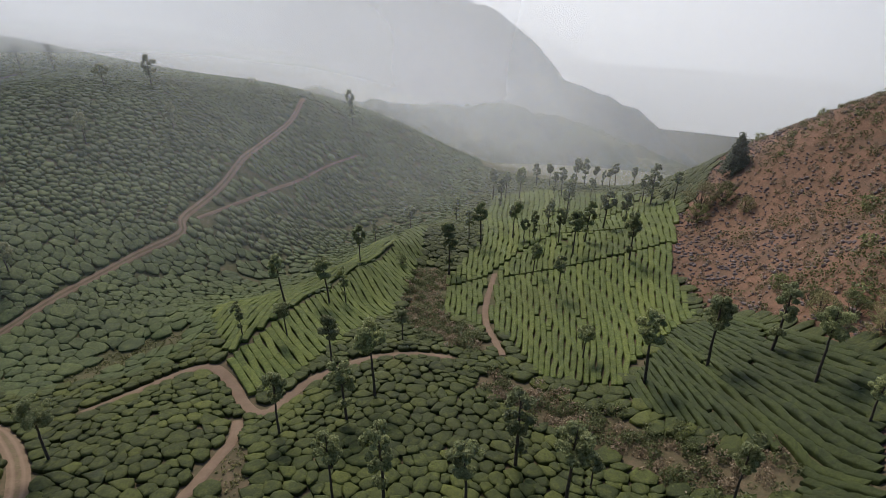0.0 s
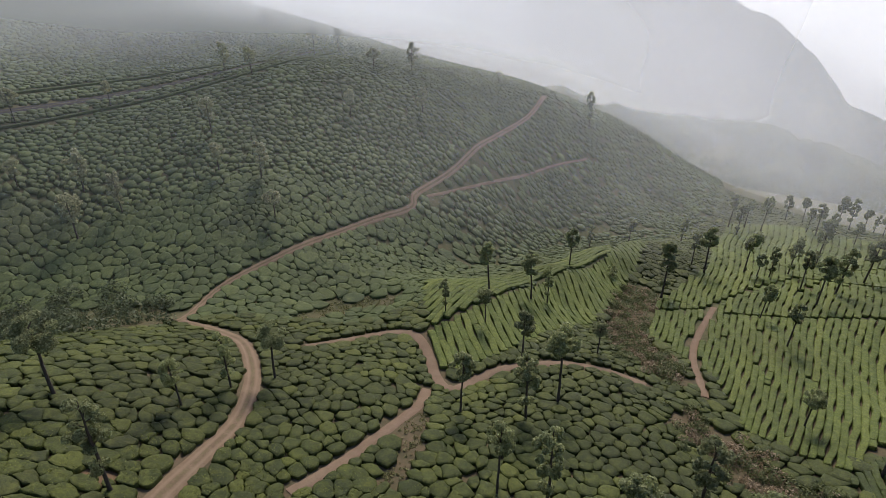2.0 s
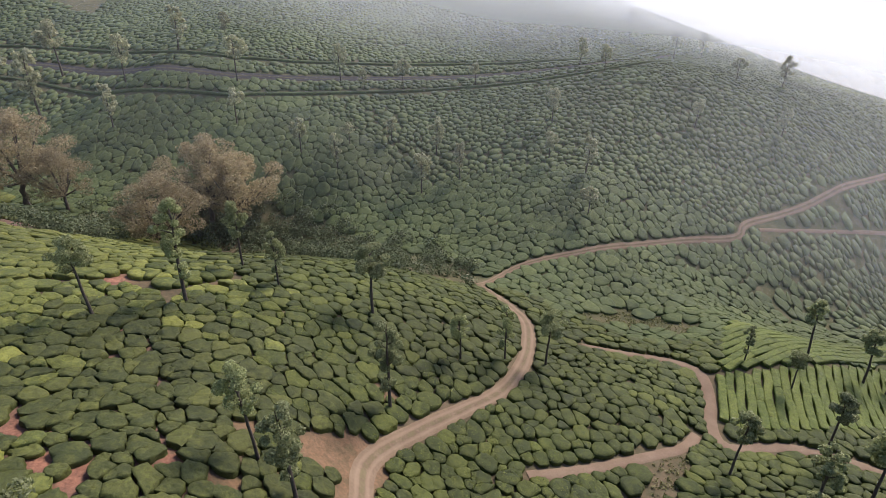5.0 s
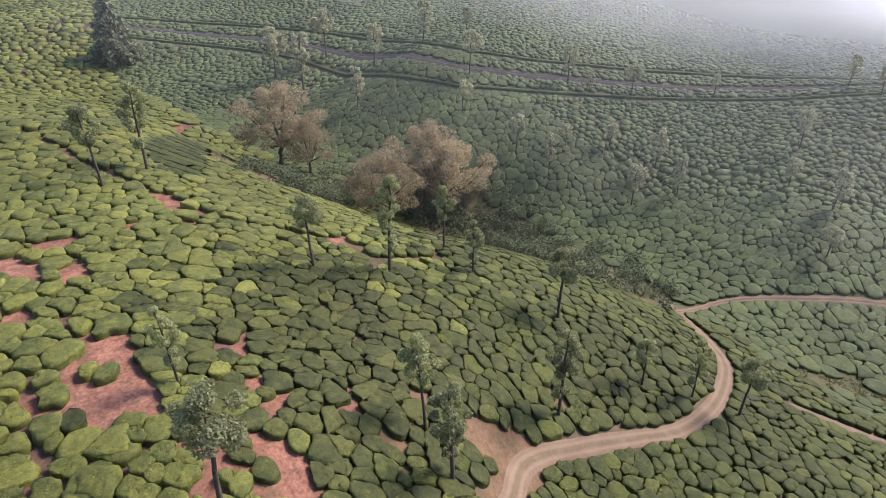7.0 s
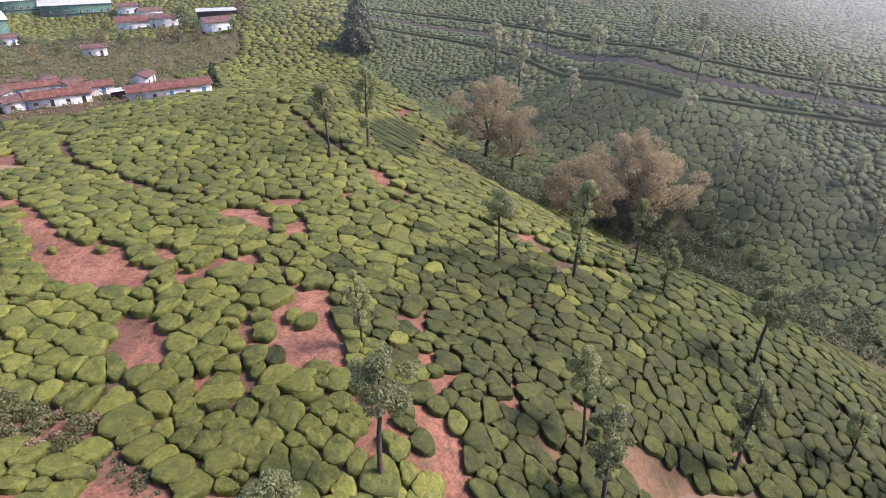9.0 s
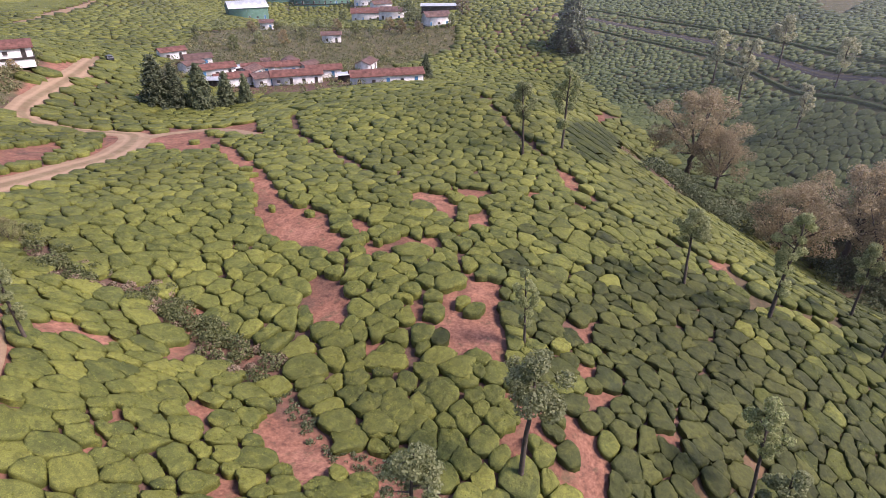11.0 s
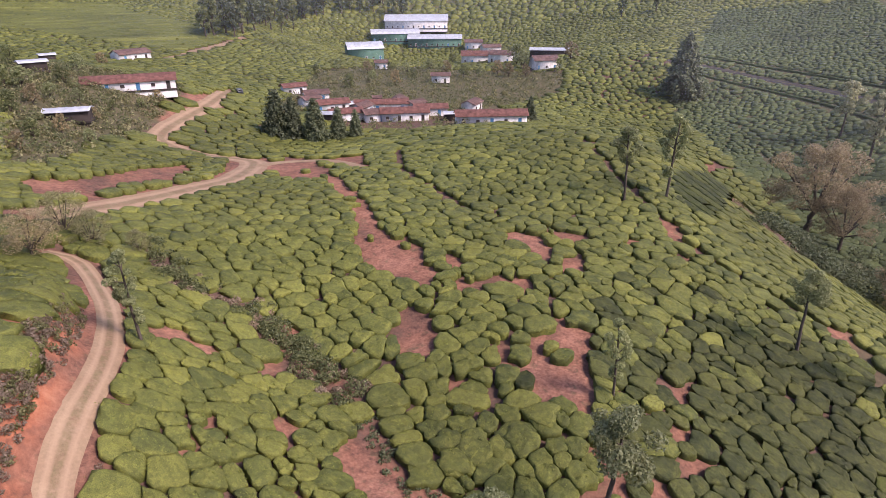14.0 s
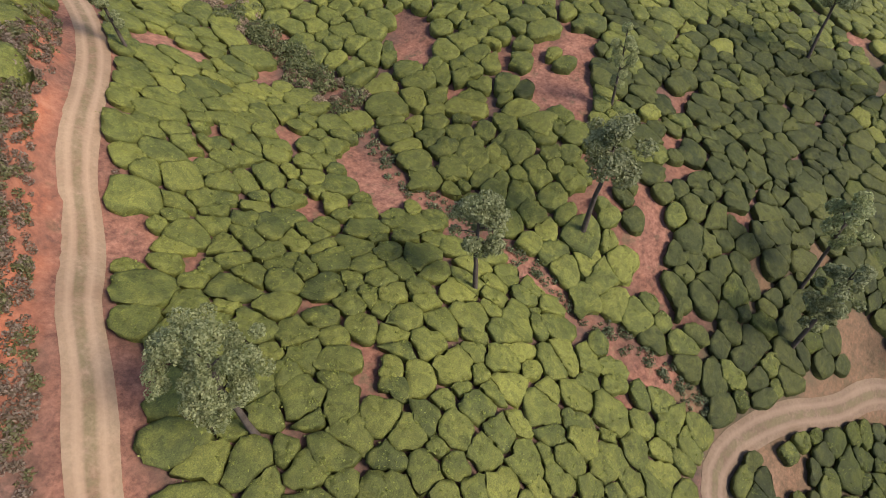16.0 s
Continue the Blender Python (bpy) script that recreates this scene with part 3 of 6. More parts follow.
SCRUB_MID = [(-183.4, -210.6), (-241.8, -215.1), (-263.1, -127.8), (-242.4, -117.1), (-194.4, -114.1), (-151.6, -120.9), (-133.0, -133.5), (-128.4, -149.4), (-105.0, -139.6), (-115.0, -157.4)]
SOUTH_CRACK = [(-103.2, -92.8), (-82.1, -72.6), (-77.5, -62.0), (-73.6, -50.8)]
RIDGE_CRACK = [(-116.5, -51.8), (-101.1, -37.0), (-94.0, -28.1), (-84.6, -19.6), (-82.6, -10.2), (-79.6, 1.8), (-74.5, 6.2), (-77.6, 17.0)]
RED_HILL = [(73.5, 166.5), (56.0, 123.5), (52.2, 96.1), (56.5, 87.1), (56.0, 59.0)]


def smooth_line(pts, step=1.2):
    """A rounded line through the given corners, in even steps."""
    p = np.array(pts, float)
    p = np.concatenate([[2 * p[0] - p[1]], p, [2 * p[-1] - p[-2]]])
    out = []
    for a, b, c, d in zip(p, p[1:], p[2:], p[3:]):
        n = max(2, int(np.hypot(*(c - b)) / step))
        t = np.linspace(0, 1, n, endpoint=False)[:, None]
        out.append(0.5 * (2 * b + (c - a) * t + (2 * a - 5 * b + 4 * c - d) * t ** 2 + (3 * b - a - 3 * c + d) * t ** 3))
    return np.concatenate(out + [p[-2:-1]])


def gap_to(q, pts):
    """How far the spots q lie from a line."""
    p = np.asarray(pts, float)
    best = np.full(len(q), 1e9)
    for a, b in zip(p, p[1:]):
        d = b - a
        t = np.clip(((q - a) @ d) / (d @ d + 1e-9), 0, 1)
        best = np.minimum(best, np.hypot(*(q - a - t[:, None] * d).T))
    return best


def inside(q, pts):
    hit = np.zeros(len(q), bool)
    p = np.asarray(pts, float)
    for a, b in zip(p, np.roll(p, -1, 0)):
        cross = (a[1] > q[:, 1]) != (b[1] > q[:, 1])
        at = a[0] + (q[:, 1] - a[1]) / (b[1] - a[1] + 1e-12) * (b[0] - a[0])
        hit ^= cross & (q[:, 0] < at)
    return hit


def wave(x, y, scale, seed=0):
    """Cheap uneven noise, about -1 to 1."""
    r = np.random.default_rng(seed)
    v = 0
    for k in range(6):
        a, ph = r.uniform(0, 6.283), r.uniform(0, 6.283)
        f = (1.0 + 0.45 * k) / scale
        v = v + np.sin((x * np.cos(a) + y * np.sin(a)) * f * 6.283 + ph) / (1 + 0.4 * k)
    return v / 2.4


def build_path(name, pts, width, material, label, ruts=False, seed=1, lift=0.08):
    """A worn way laid over the land, hollowed along its wheel ruts and uneven at its edges."""
    line = smooth_line(pts)
    d = np.gradient(line, axis=0)
    side = np.stack([-d[:, 1], d[:, 0]], -1) / np.hypot(*d.T)[:, None]
    across = np.linspace(-1, 1, 13)
    s = np.arange(len(line))
    v = []
    for u in across:
        w = width / 2 * (1 + 0.08 * wave(s * 1.2, s * 0 + (5 if u > 0 else 50), 9, seed))
        q = line + side * (u * w)[:, None]
        z = height(*q.T) + lift * (1 - abs(u) ** 3 * 1.6)
        if ruts:
            z = z - 0.07 * math.exp(-((abs(u) - 0.42) / 0.16) ** 2) + 0.02
        v.append(np.column_stack([q, z]))
    v = np.stack(v, 1)
    n, m = v.shape[:2]
    i = np.arange(n * m).reshape(n, m)
    quads = np.stack([i[:-1, :-1], i[1:, :-1], i[1:, 1:], i[:-1, 1:]], -1).reshape(-1, 4)[:, ::-1]
    me = mesh(name, v.reshape(-1, 3), quads, material, True)
    worn = np.where(np.abs(across) > 0.5, np.maximum(0.4, np.exp(-((np.abs(across) - 0.45) / 0.16) ** 2)), np.exp(-((np.abs(across) - 0.45) / 0.16) ** 2)) if ruts else np.full(13, 0.36)
    me.attributes.new("wheel", "FLOAT", "POINT").data.foreach_set("value", np.tile(worn, n).astype(np.float32))
    return tagged(new(name, me), label, "path", kind="structure")


PATHS = [
    ("dirt_road", TRACK_WEST, 2.4, TRACK_DULL, "pale worn earth track winding through tea bushes", True),
    ("dirt_road", TRACK_FAR, 1.7, TRACK_DULL, "narrow worn earth track climbing a tea hillside", True),
    ("footpath", FOOTPATH_SPUR, 2.0, FOOTWAY, "trodden brown earth path between tea plots", False),
    ("footpath", FOOTPATH_FIELD, 1.4, FOOTWAY, "narrow trodden earth path up a tea field", False),
    ("footpath", DITCH, 1.6, FOOTWAY, "narrow earth path beside a ditch", False),
    ("dirt_road", TRACK_SOUTH, 1.9, TRACK, "sandy jeep track with two wheel ruts", True),
    ("dirt_road", TRACK_VILLAGE, 5.8, TRACK, "sandy jeep track bending towards a village", True),
    ("footpath", TRACK_BRANCH, 3.0, TRACK, "bare sandy side path into the tea", False),
    ("footpath", [(-134.2, -247.0), (-152.2, -257.3), (-176.8, -267.5), (-195.4, -279.5)], 4.5, TRACK, "pink earth bank below a terraced field", False),
    ("road", ROAD_WEST, 3.2, ROADBED, "dark estate road along the hillside", True),
    ("footpath", TRAIL_WEST, 0.9, FOOTWAY, "faint trodden trail across a tea slope", False),
]
for k, (name, pts, width, material, label, ruts) in enumerate(PATHS):
    build_path(name, pts, width, material, label, ruts, k + 1)
WAYS = [(smooth_line(p, 3.0), w) for _, p, w, *_ in PATHS] + [(np.array(p), w) for p, w in BARE]
# plucking lanes, kept free of bushes
LANES = [(LINE_SPUR, 0.7), (LINE_FIELD, 0.6), (LINE_CROSS, 0.5), (LINE_UPPER, 0.5), (SOUTH_CRACK, 1.0), (RIDGE_CRACK, 1.0)]
for off in (-10.0, 11.0):
    road = smooth_line(ROAD_WEST, 4.0)
    lean = np.gradient(road, axis=0)
    LANES.append((road + np.stack([-lean[:, 1], lean[:, 0]], -1) / np.hypot(*lean.T)[:, None] * off, 3.0))
WAYS += LANES


# ---- tea ----
def free_of(q, lines, more=0.0):
    ok = np.ones(len(q), bool)
    for pts, w in lines:
        p = np.asarray(pts)
        lo, hi = p.min(0) - w - 4, p.max(0) + w + 4
        near = np.all((q > lo) & (q < hi), axis=1)
        idx = np.nonzero(near)[0]
        if len(idx):
            ok[idx[gap_to(q[idx], p) < w / 2 + more]] = False
    return ok


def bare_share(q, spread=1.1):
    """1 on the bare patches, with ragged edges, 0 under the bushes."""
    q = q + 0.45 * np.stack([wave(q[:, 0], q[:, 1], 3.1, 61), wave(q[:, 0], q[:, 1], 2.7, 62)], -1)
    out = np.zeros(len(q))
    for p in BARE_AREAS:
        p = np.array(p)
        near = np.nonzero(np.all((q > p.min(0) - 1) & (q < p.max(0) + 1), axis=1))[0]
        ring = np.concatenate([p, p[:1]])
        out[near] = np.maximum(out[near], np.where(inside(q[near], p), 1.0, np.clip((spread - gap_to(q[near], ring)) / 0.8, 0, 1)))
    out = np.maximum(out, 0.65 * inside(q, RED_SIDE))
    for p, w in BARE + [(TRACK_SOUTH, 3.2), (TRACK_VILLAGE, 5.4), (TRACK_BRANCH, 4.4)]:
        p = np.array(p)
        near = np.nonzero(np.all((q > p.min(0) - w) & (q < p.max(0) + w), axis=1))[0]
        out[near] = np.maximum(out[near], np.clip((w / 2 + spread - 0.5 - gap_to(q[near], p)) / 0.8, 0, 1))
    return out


def bush_cells(sites, keep, K, rng, limit, gap_wide, gap_narrow, shut):
    """The outline of each bush: its share of the ground between its neighbours, with rounded corners. K corners."""
    I, J = keep.shape
    ang = np.linspace(0, 2 * np.pi, K, endpoint=False)
    ux, uy = np.cos(ang), np.sin(ang)
    acc = np.full((I, J, K), (1.0 / limit) ** 22)
    size = rng.uniform(0.5, 1.7, (I, J))
    for di in range(0, 3):
        for dj in range(-2, 3):
            if di == 0 and dj <= 0:
                continue
            g = np.where(rng.random((I, J)) < shut, gap_narrow, gap_wide * rng.uniform(0.7, 1.5, (I, J)))
            sa = (slice(0, I - di), slice(max(0, -dj), J - max(0, dj)))
            sb = (slice(di, I), slice(max(0, dj), J - max(0, -dj)))
            d = sites[sb] - sites[sa]
            dist = np.hypot(d[..., 0], d[..., 1]) + 1e-6
            both = keep[sa] & keep[sb]
            for here, sign in ((sa, 1), (sb, -1)):
                there = sb if sign > 0 else sa
                half = np.maximum(dist * size[here] / (size[here] + size[there]) - g[sa] / 2, 0.25) * 1.03
                dot = sign * (d[..., 0, None] * ux + d[..., 1, None] * uy) / dist[..., None]
                acc[here] += np.where(both[..., None] & (dot > 0.05), (np.maximum(dot, 0.05) / half[..., None]) ** 22, 0)
    phase = rng.uniform(0, 6.283, (3, I, J, 1))
    lobes = 1 + 0.05 * np.sin(3 * ang + phase[0]) + 0.06 * np.sin(5 * ang + phase[1]) + 0.065 * np.sin(7 * ang + phase[2])
    return acc ** (-1 / 22.0) * lobes


def clip_to_plots(at, radii):
    """Draws the outlines in where they would grow over ways and bare patches."""
    near = np.nonzero(~free_of(at, WAYS, 2.4) | (bare_share(at, 3.0) > 0))[0]
    K = radii.shape[1]
    ang = np.linspace(0, 2 * np.pi, K, endpoint=False)
    way = np.stack([np.cos(ang), np.sin(ang)], -1)
    r = radii[near]
    for _ in range(4):
        tip = (at[near][:, None] + r[..., None] * way).reshape(-1, 2)
        over = ~free_of(tip, WAYS, 0.05) | (bare_share(tip, 0.45) > 0.5)
        r = np.where(over.reshape(r.shape), np.maximum(r * 0.78, 0.35), r)
    r = 0.5 * r + 0.25 * (np.roll(r, 1, 1) + np.roll(r, -1, 1))
    out = radii.copy()
    out[near] = r
    return out


def bush_mesh(name, at, radii, tall, rings, material, rng, rough=0.05):
    """Many cushions in one mesh: at (n, 2), radii (n, K), tall (n,)."""
    n, K = radii.shape
    ang = np.linspace(0, 2 * np.pi, K, endpoint=False)
    layers = []
    for f, h in rings:
        r = radii * f * (1 + rng.normal(0, rough * 0.6, radii.shape))
        x = at[:, 0, None] + r * np.cos(ang)
        y = at[:, 1, None] + r * np.sin(ang)
        z = height(x, y) + tall[:, None] * h + rng.normal(0, rough, x.shape) * (h > 0.3) - 0.06 * (h == 0)
        layers.append(np.stack([x, y, z], -1))
    top = np.column_stack([at, height(at[:, 0], at[:, 1]) + tall * 1.0])
    R = len(rings)
    v = np.concatenate([np.stack(layers, 1).reshape(n, R * K, 3), top[:, None]], 1)
    k = np.arange(K)
    one = []
    for j in range(R - 1):
        one.append(np.stack([j * K + k, j * K + (k + 1) % K, (j + 1) * K + (k + 1) % K, (j + 1) * K + k], -1))
    quad = np.concatenate(one)
    tri = np.stack([(R - 1) * K + k, (R - 1) * K + (k + 1) % K, np.full(K, R * K)], -1)
    base = (np.arange(n) * (R * K + 1))[:, None, None]
    return mesh(name, v.reshape(-1, 3), [(quad + base).reshape(-1, 4), (tri + base).reshape(-1, 3)], material, True), v


def leaf_quads(at, out, size, rng, long=1.8):
    """A small bent leaf at each spot, facing roughly outwards."""
    n = len(at)
    nrm = out + rng.normal(0, 0.6, (n, 3))
    nrm /= np.linalg.norm(nrm, axis=1)[:, None] + 1e-9
    a = np.cross(nrm, rng.normal(0, 1, (n, 3)))
    a /= np.linalg.norm(a, axis=1)[:, None] + 1e-9
    b = np.cross(nrm, a)
    s = size * rng.uniform(0.6, 1.3, n)[:, None]
    v = np.stack([at - a * s * long / 2, at + b * s / 2 - nrm * s * 0.1, at + a * s * long / 2, at - b * s / 2 - nrm * s * 0.1], 1)
    return v.reshape(-1, 3), np.arange(n * 4).reshape(n, 4)


def sprout(at, radii, tall, each, size, rng):
    """Young leaves that stand off the cushions."""
    n, K = radii.shape
    which = np.repeat(np.arange(n), each)
    a = rng.uniform(0, 2 * np.pi, len(which))
    s = np.sqrt(rng.uniform(0, 1, len(which)))
    r = radii[which, (a / (2 * np.pi) * K).astype(int) % K] * s
    x, y = at[which, 0] + r * np.cos(a), at[which, 1] + r * np.sin(a)
    up = np.interp(s, [0, 0.4, 0.76, 0.94, 1.0], [1.03, 1.03, 0.97, 0.88, 0.6])
    p = np.column_stack([x, y, height(x, y) + tall[which] * up + 0.015])
    out = np.column_stack([np.cos(a) * s ** 3, np.sin(a) * s ** 3, np.ones(len(a))])
    v, f = leaf_quads(p, out, size, rng, 1.9)
    tagged(new("tea_shoots", mesh("tea_shoots", v, f, TEA_LEAF)), "fresh green shoots on clipped tea bushes", "tea leaves", kind="stuff")


RINGS_FINE = [(0.97, -0.1), (1.0, 0.5), (0.985, 0.76), (0.92, 0.91), (0.76, 0.98), (0.4, 1.03)]
RINGS_MID = [(0.95, 0.0), (1.0, 0.66), (0.92, 0.93), (0.5, 1.0)]
RINGS_FAR = [(0.96, 0.1), (0.94, 0.88)]


def lattice(origin, turn, across, along, size, jitter, rng, warp=0.0, shift=0.5):
    """Planting spots: rows turned by some degrees, shaken."""
    I, J = size
    i, j = np.meshgrid(np.arange(I), np.arange(J), indexing="ij")
    u = (i - I / 2) * across + rng.uniform(-1, 1, (I, J)) * jitter * across
    v = (j - J / 2 + shift * (i % 2)) * along + rng.uniform(-1, 1, (I, J)) * jitter * along
    u = u + warp * np.sin(v / 23.0) + 0.5 * warp * np.sin(v / 9.0 + 1)
    a = radians(turn)
    x = origin[0] + u * math.cos(a) - v * math.sin(a)
    y = origin[1] + u * math.sin(a) + v * math.cos(a)
    return np.stack([x, y], -1)


SHRUBBY = CLEARING + SHRUB_BANK + SHRUB_SOUTH + SHRUB_VALLEY + SHRUB_NORTH
ROW_FIELDS = [ROWS_SPUR, ROWS_FIELD, ROWS_LOW, ROWS_VALLEY]
VILLAGE = [(-128, -100), (-118, -132), (-150, -155), (-200, -130), (-172, -92), (-150, -84)]
RED_SIDE = RED_HILL + [(140, 60), (150, 190), (100, 200)]
HEART = np.array([-22.0, -14.0])
# the plot down to the western valley: slope shade put into darker bush colour
SHADED_PLOT = [(-34, -8), (-50, -18), (-64, -15), (-74, -9), (-76, 4), (-64, 12), (-57, 20), (-47, 19), (-34, 12), (-27, 6), (-29, -1)]


def heading_of(q):
    return np.degrees(np.arctan2(-q[:, 0], q[:, 1]))


def thin_spots(q):
    """Share of bushes missing: bald soil on the southern spur."""
    near = np.exp(-((q[:, 0] + 46) ** 2 + (q[:, 1] + 32) ** 2) / 32 ** 2)
    return 0.06 + 0.2 * near * (wave(q[:, 0], q[:, 1], 14, 5) > 0.1)


# plots of tea by the size of their bushes: the light plot beside the track, and the broad southern ridge
LIGHT_PLOT = [(18, 0), (-24, 10), (-26.5, 4), (-26, -4), (-25.5, -15), (-26, -24), (-30, -32), (-33, -42), (-30, -55), (-22, -62), (-10, -66), (25, -45)]
RIDGE_PLOT = [(-26, -24), (-36, -18), (-52, -16), (-66, -16), (-82, -8), (-96, -16), (-150, -60), (-150, -170), (-10, -170), (-10, -66), (-22, -62), (-30, -55), (-33, -42), (-30, -32)]


def plant_cushions():
    rng = np.random.default_rng(11)
    spots, outlines, heights = [], [], []
    for plot, across, along, limit, gap, size in (("light", 1.30, 2.3, 2.1, 0.07, (132, 88)), ("ridge", 1.5, 2.7, 2.5, 0.09, (225, 122)), ("rest", 1.45, 2.35, 2.0, 0.07, (445, 275))):
        sites = lattice((-20, 40) if plot == "rest" else (-60, -80) if plot == "ridge" else (-5, -25), 24 if plot == "rest" else 33, across, along, size, 0.34, rng)
        flat = sites.reshape(-1, 2)
        r, head = np.hypot(*flat.T), heading_of(flat)
        ok = (r < np.where(flat[:, 1] > 40, 300, 128)) & free_of(flat, WAYS, 0.3 * across) & free_of(flat, SHRUBBY, 0.3) & free_of(flat, [(TRACK_SOUTH, 2.2)], 0.2 + 0.5 * across)
        for f in ROW_FIELDS + [RED_SIDE, VILLAGE, SCRUB_WEST, SCRUB_MID]:
            ok &= ~inside(flat, f)
        light, ridge = inside(flat, LIGHT_PLOT), inside(flat, RIDGE_PLOT)
        ok &= light if plot == "light" else ridge & ~light if plot == "ridge" else ~light & ~ridge
        ok &= ~west_side(flat) & (rng.random(len(flat)) > thin_spots(flat)) & (bare_share(flat, 0.65) < np.where(rng.random(len(flat)) < 0.93, 0.5, 2.0))
        ok &= (((head > -46) & (head < 168)) | (r < 45)) & ~((head < -50) & (head > -165))
        radii = bush_cells(sites, ok.reshape(sites.shape[:2]), 16, rng, limit, gap, -0.30, 0.24).reshape(-1, 16)
        pick = np.nonzero(ok)[0]
        shrink = 1 - np.maximum(thin_spots(flat[pick]) - 0.03, 0) * rng.uniform(0, 1.2, len(pick))
        spots.append(flat[pick])
        outlines.append(clip_to_plots(flat[pick], radii[pick] * shrink[:, None]))
        heights.append(rng.uniform(0.55, 0.80, len(pick)) * (1.15 if plot == "ridge" else 1.0))
    at, radii, tall = np.concatenate(spots), np.concatenate(outlines), np.concatenate(heights)
    d = np.hypot(*(at - HEART).T)
    order = np.argsort(d)
    single, close, rest = order[:300], order[300:][d[order[300:]] < 55], order[300:][d[order[300:]] >= 55]
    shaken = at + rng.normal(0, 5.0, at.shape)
    shaded = inside(shaken, SHADED_PLOT) & ~inside(at, LIGHT_PLOT)
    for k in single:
        me, _ = bush_mesh("tea_bush", at[k:k + 1], radii[k:k + 1], tall[k:k + 1], RINGS_FINE, TEA_SHADED_OWN if shaded[k] else TEA_OWN, rng, 0.07)
        tagged(new("tea_bush", me), "clipped green tea bush darkened in colour for slope shade" if shaded[k] else "clipped green tea bush with a flat cushioned top", "tea bush", "tea bushes on the near slope")
    north = shaken[:, 1] > 14
    for chosen, leaves, label in ((close[~shaded[close] & north[close]], TEA_SPUR, "clipped green tea bushes over a rounded spur"),
                                  (close[~shaded[close] & ~north[close]], TEA_NEAR, "close-planted clipped green tea bushes on a slope"),
                                  (close[shaded[close]], TEA_SHADED, "clipped green tea bushes down a steep slope, darkened in colour for shade")):
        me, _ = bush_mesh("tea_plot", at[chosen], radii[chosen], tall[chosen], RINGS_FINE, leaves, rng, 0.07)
        tagged(new("tea_plot", me), label, "tea bushes", kind="stuff")
    lead = order[~shaded[order]][:1500]
    sprout(at[lead], radii[lead], tall[lead], 60, 0.085, rng)
    for part_of, rings, leaves in ((rest[(d[rest] < 105) & ~shaded[rest] & ~north[rest]], RINGS_MID, TEA_NEAR), (rest[(d[rest] < 105) & ~shaded[rest] & north[rest]], RINGS_MID, TEA_SPUR),
                                   (rest[(d[rest] < 105) & shaded[rest]], RINGS_MID, TEA_SHADED), (rest[(d[rest] >= 105) & ~north[rest]], RINGS_FAR, TEA_NEAR),
                                   (rest[(d[rest] >= 105) & north[rest]], RINGS_MID, TEA_SPUR)):
        me, _ = bush_mesh("tea_plot", at[part_of], radii[part_of][:, ::2] * 1.07, tall[part_of], rings, leaves, rng, 0.06)
        tagged(new("tea_plot", me), "clipped tea bushes covering a rounded ridge", "tea bushes", kind="stuff")


VALLEY_LINE = SHRUB_VALLEY[0][0] + [(-81, 63.6), (-72, 72), (-52, 80), (-30, 105), (-16, 150), (6, 215), (20, 260)]


def west_side(q):
    """True on the far side of the western valley."""
    p = [(-420, -105), (-250, -75), (-200, -42), (-170, -15)] + VALLEY_LINE + [(20, 420), (-420, 420)]
    return inside(q, p)


def turf_share(q):
    """Where grass and leaf litter cover the red soil."""
    r = np.hypot(*q.T)
    south = np.where(q[:, 1] < 30, np.clip((r - 330) / 80, 0, 1), np.clip((r - 60) / 60, 0, 1) * np.clip((40 - q[:, 0]) / 25, 0.15, 1))
    return np.clip(np.maximum.reduce([south, 0.9 * west_side(q), 0.8 * inside(q, SCRUB_WEST), 0.85 * inside(q, SCRUB_MID), 0.22 * inside(q, RED_SIDE),
                                      0.6 * (q[:, 1] > 35) * (q[:, 0] < 45), np.clip((r - 260) / 60, 0, 1) * (q[:, 1] > 0), 0.5 * (q[:, 1] > 3) * (q[:, 0] < -22)]), 0, 1)


build_ground()


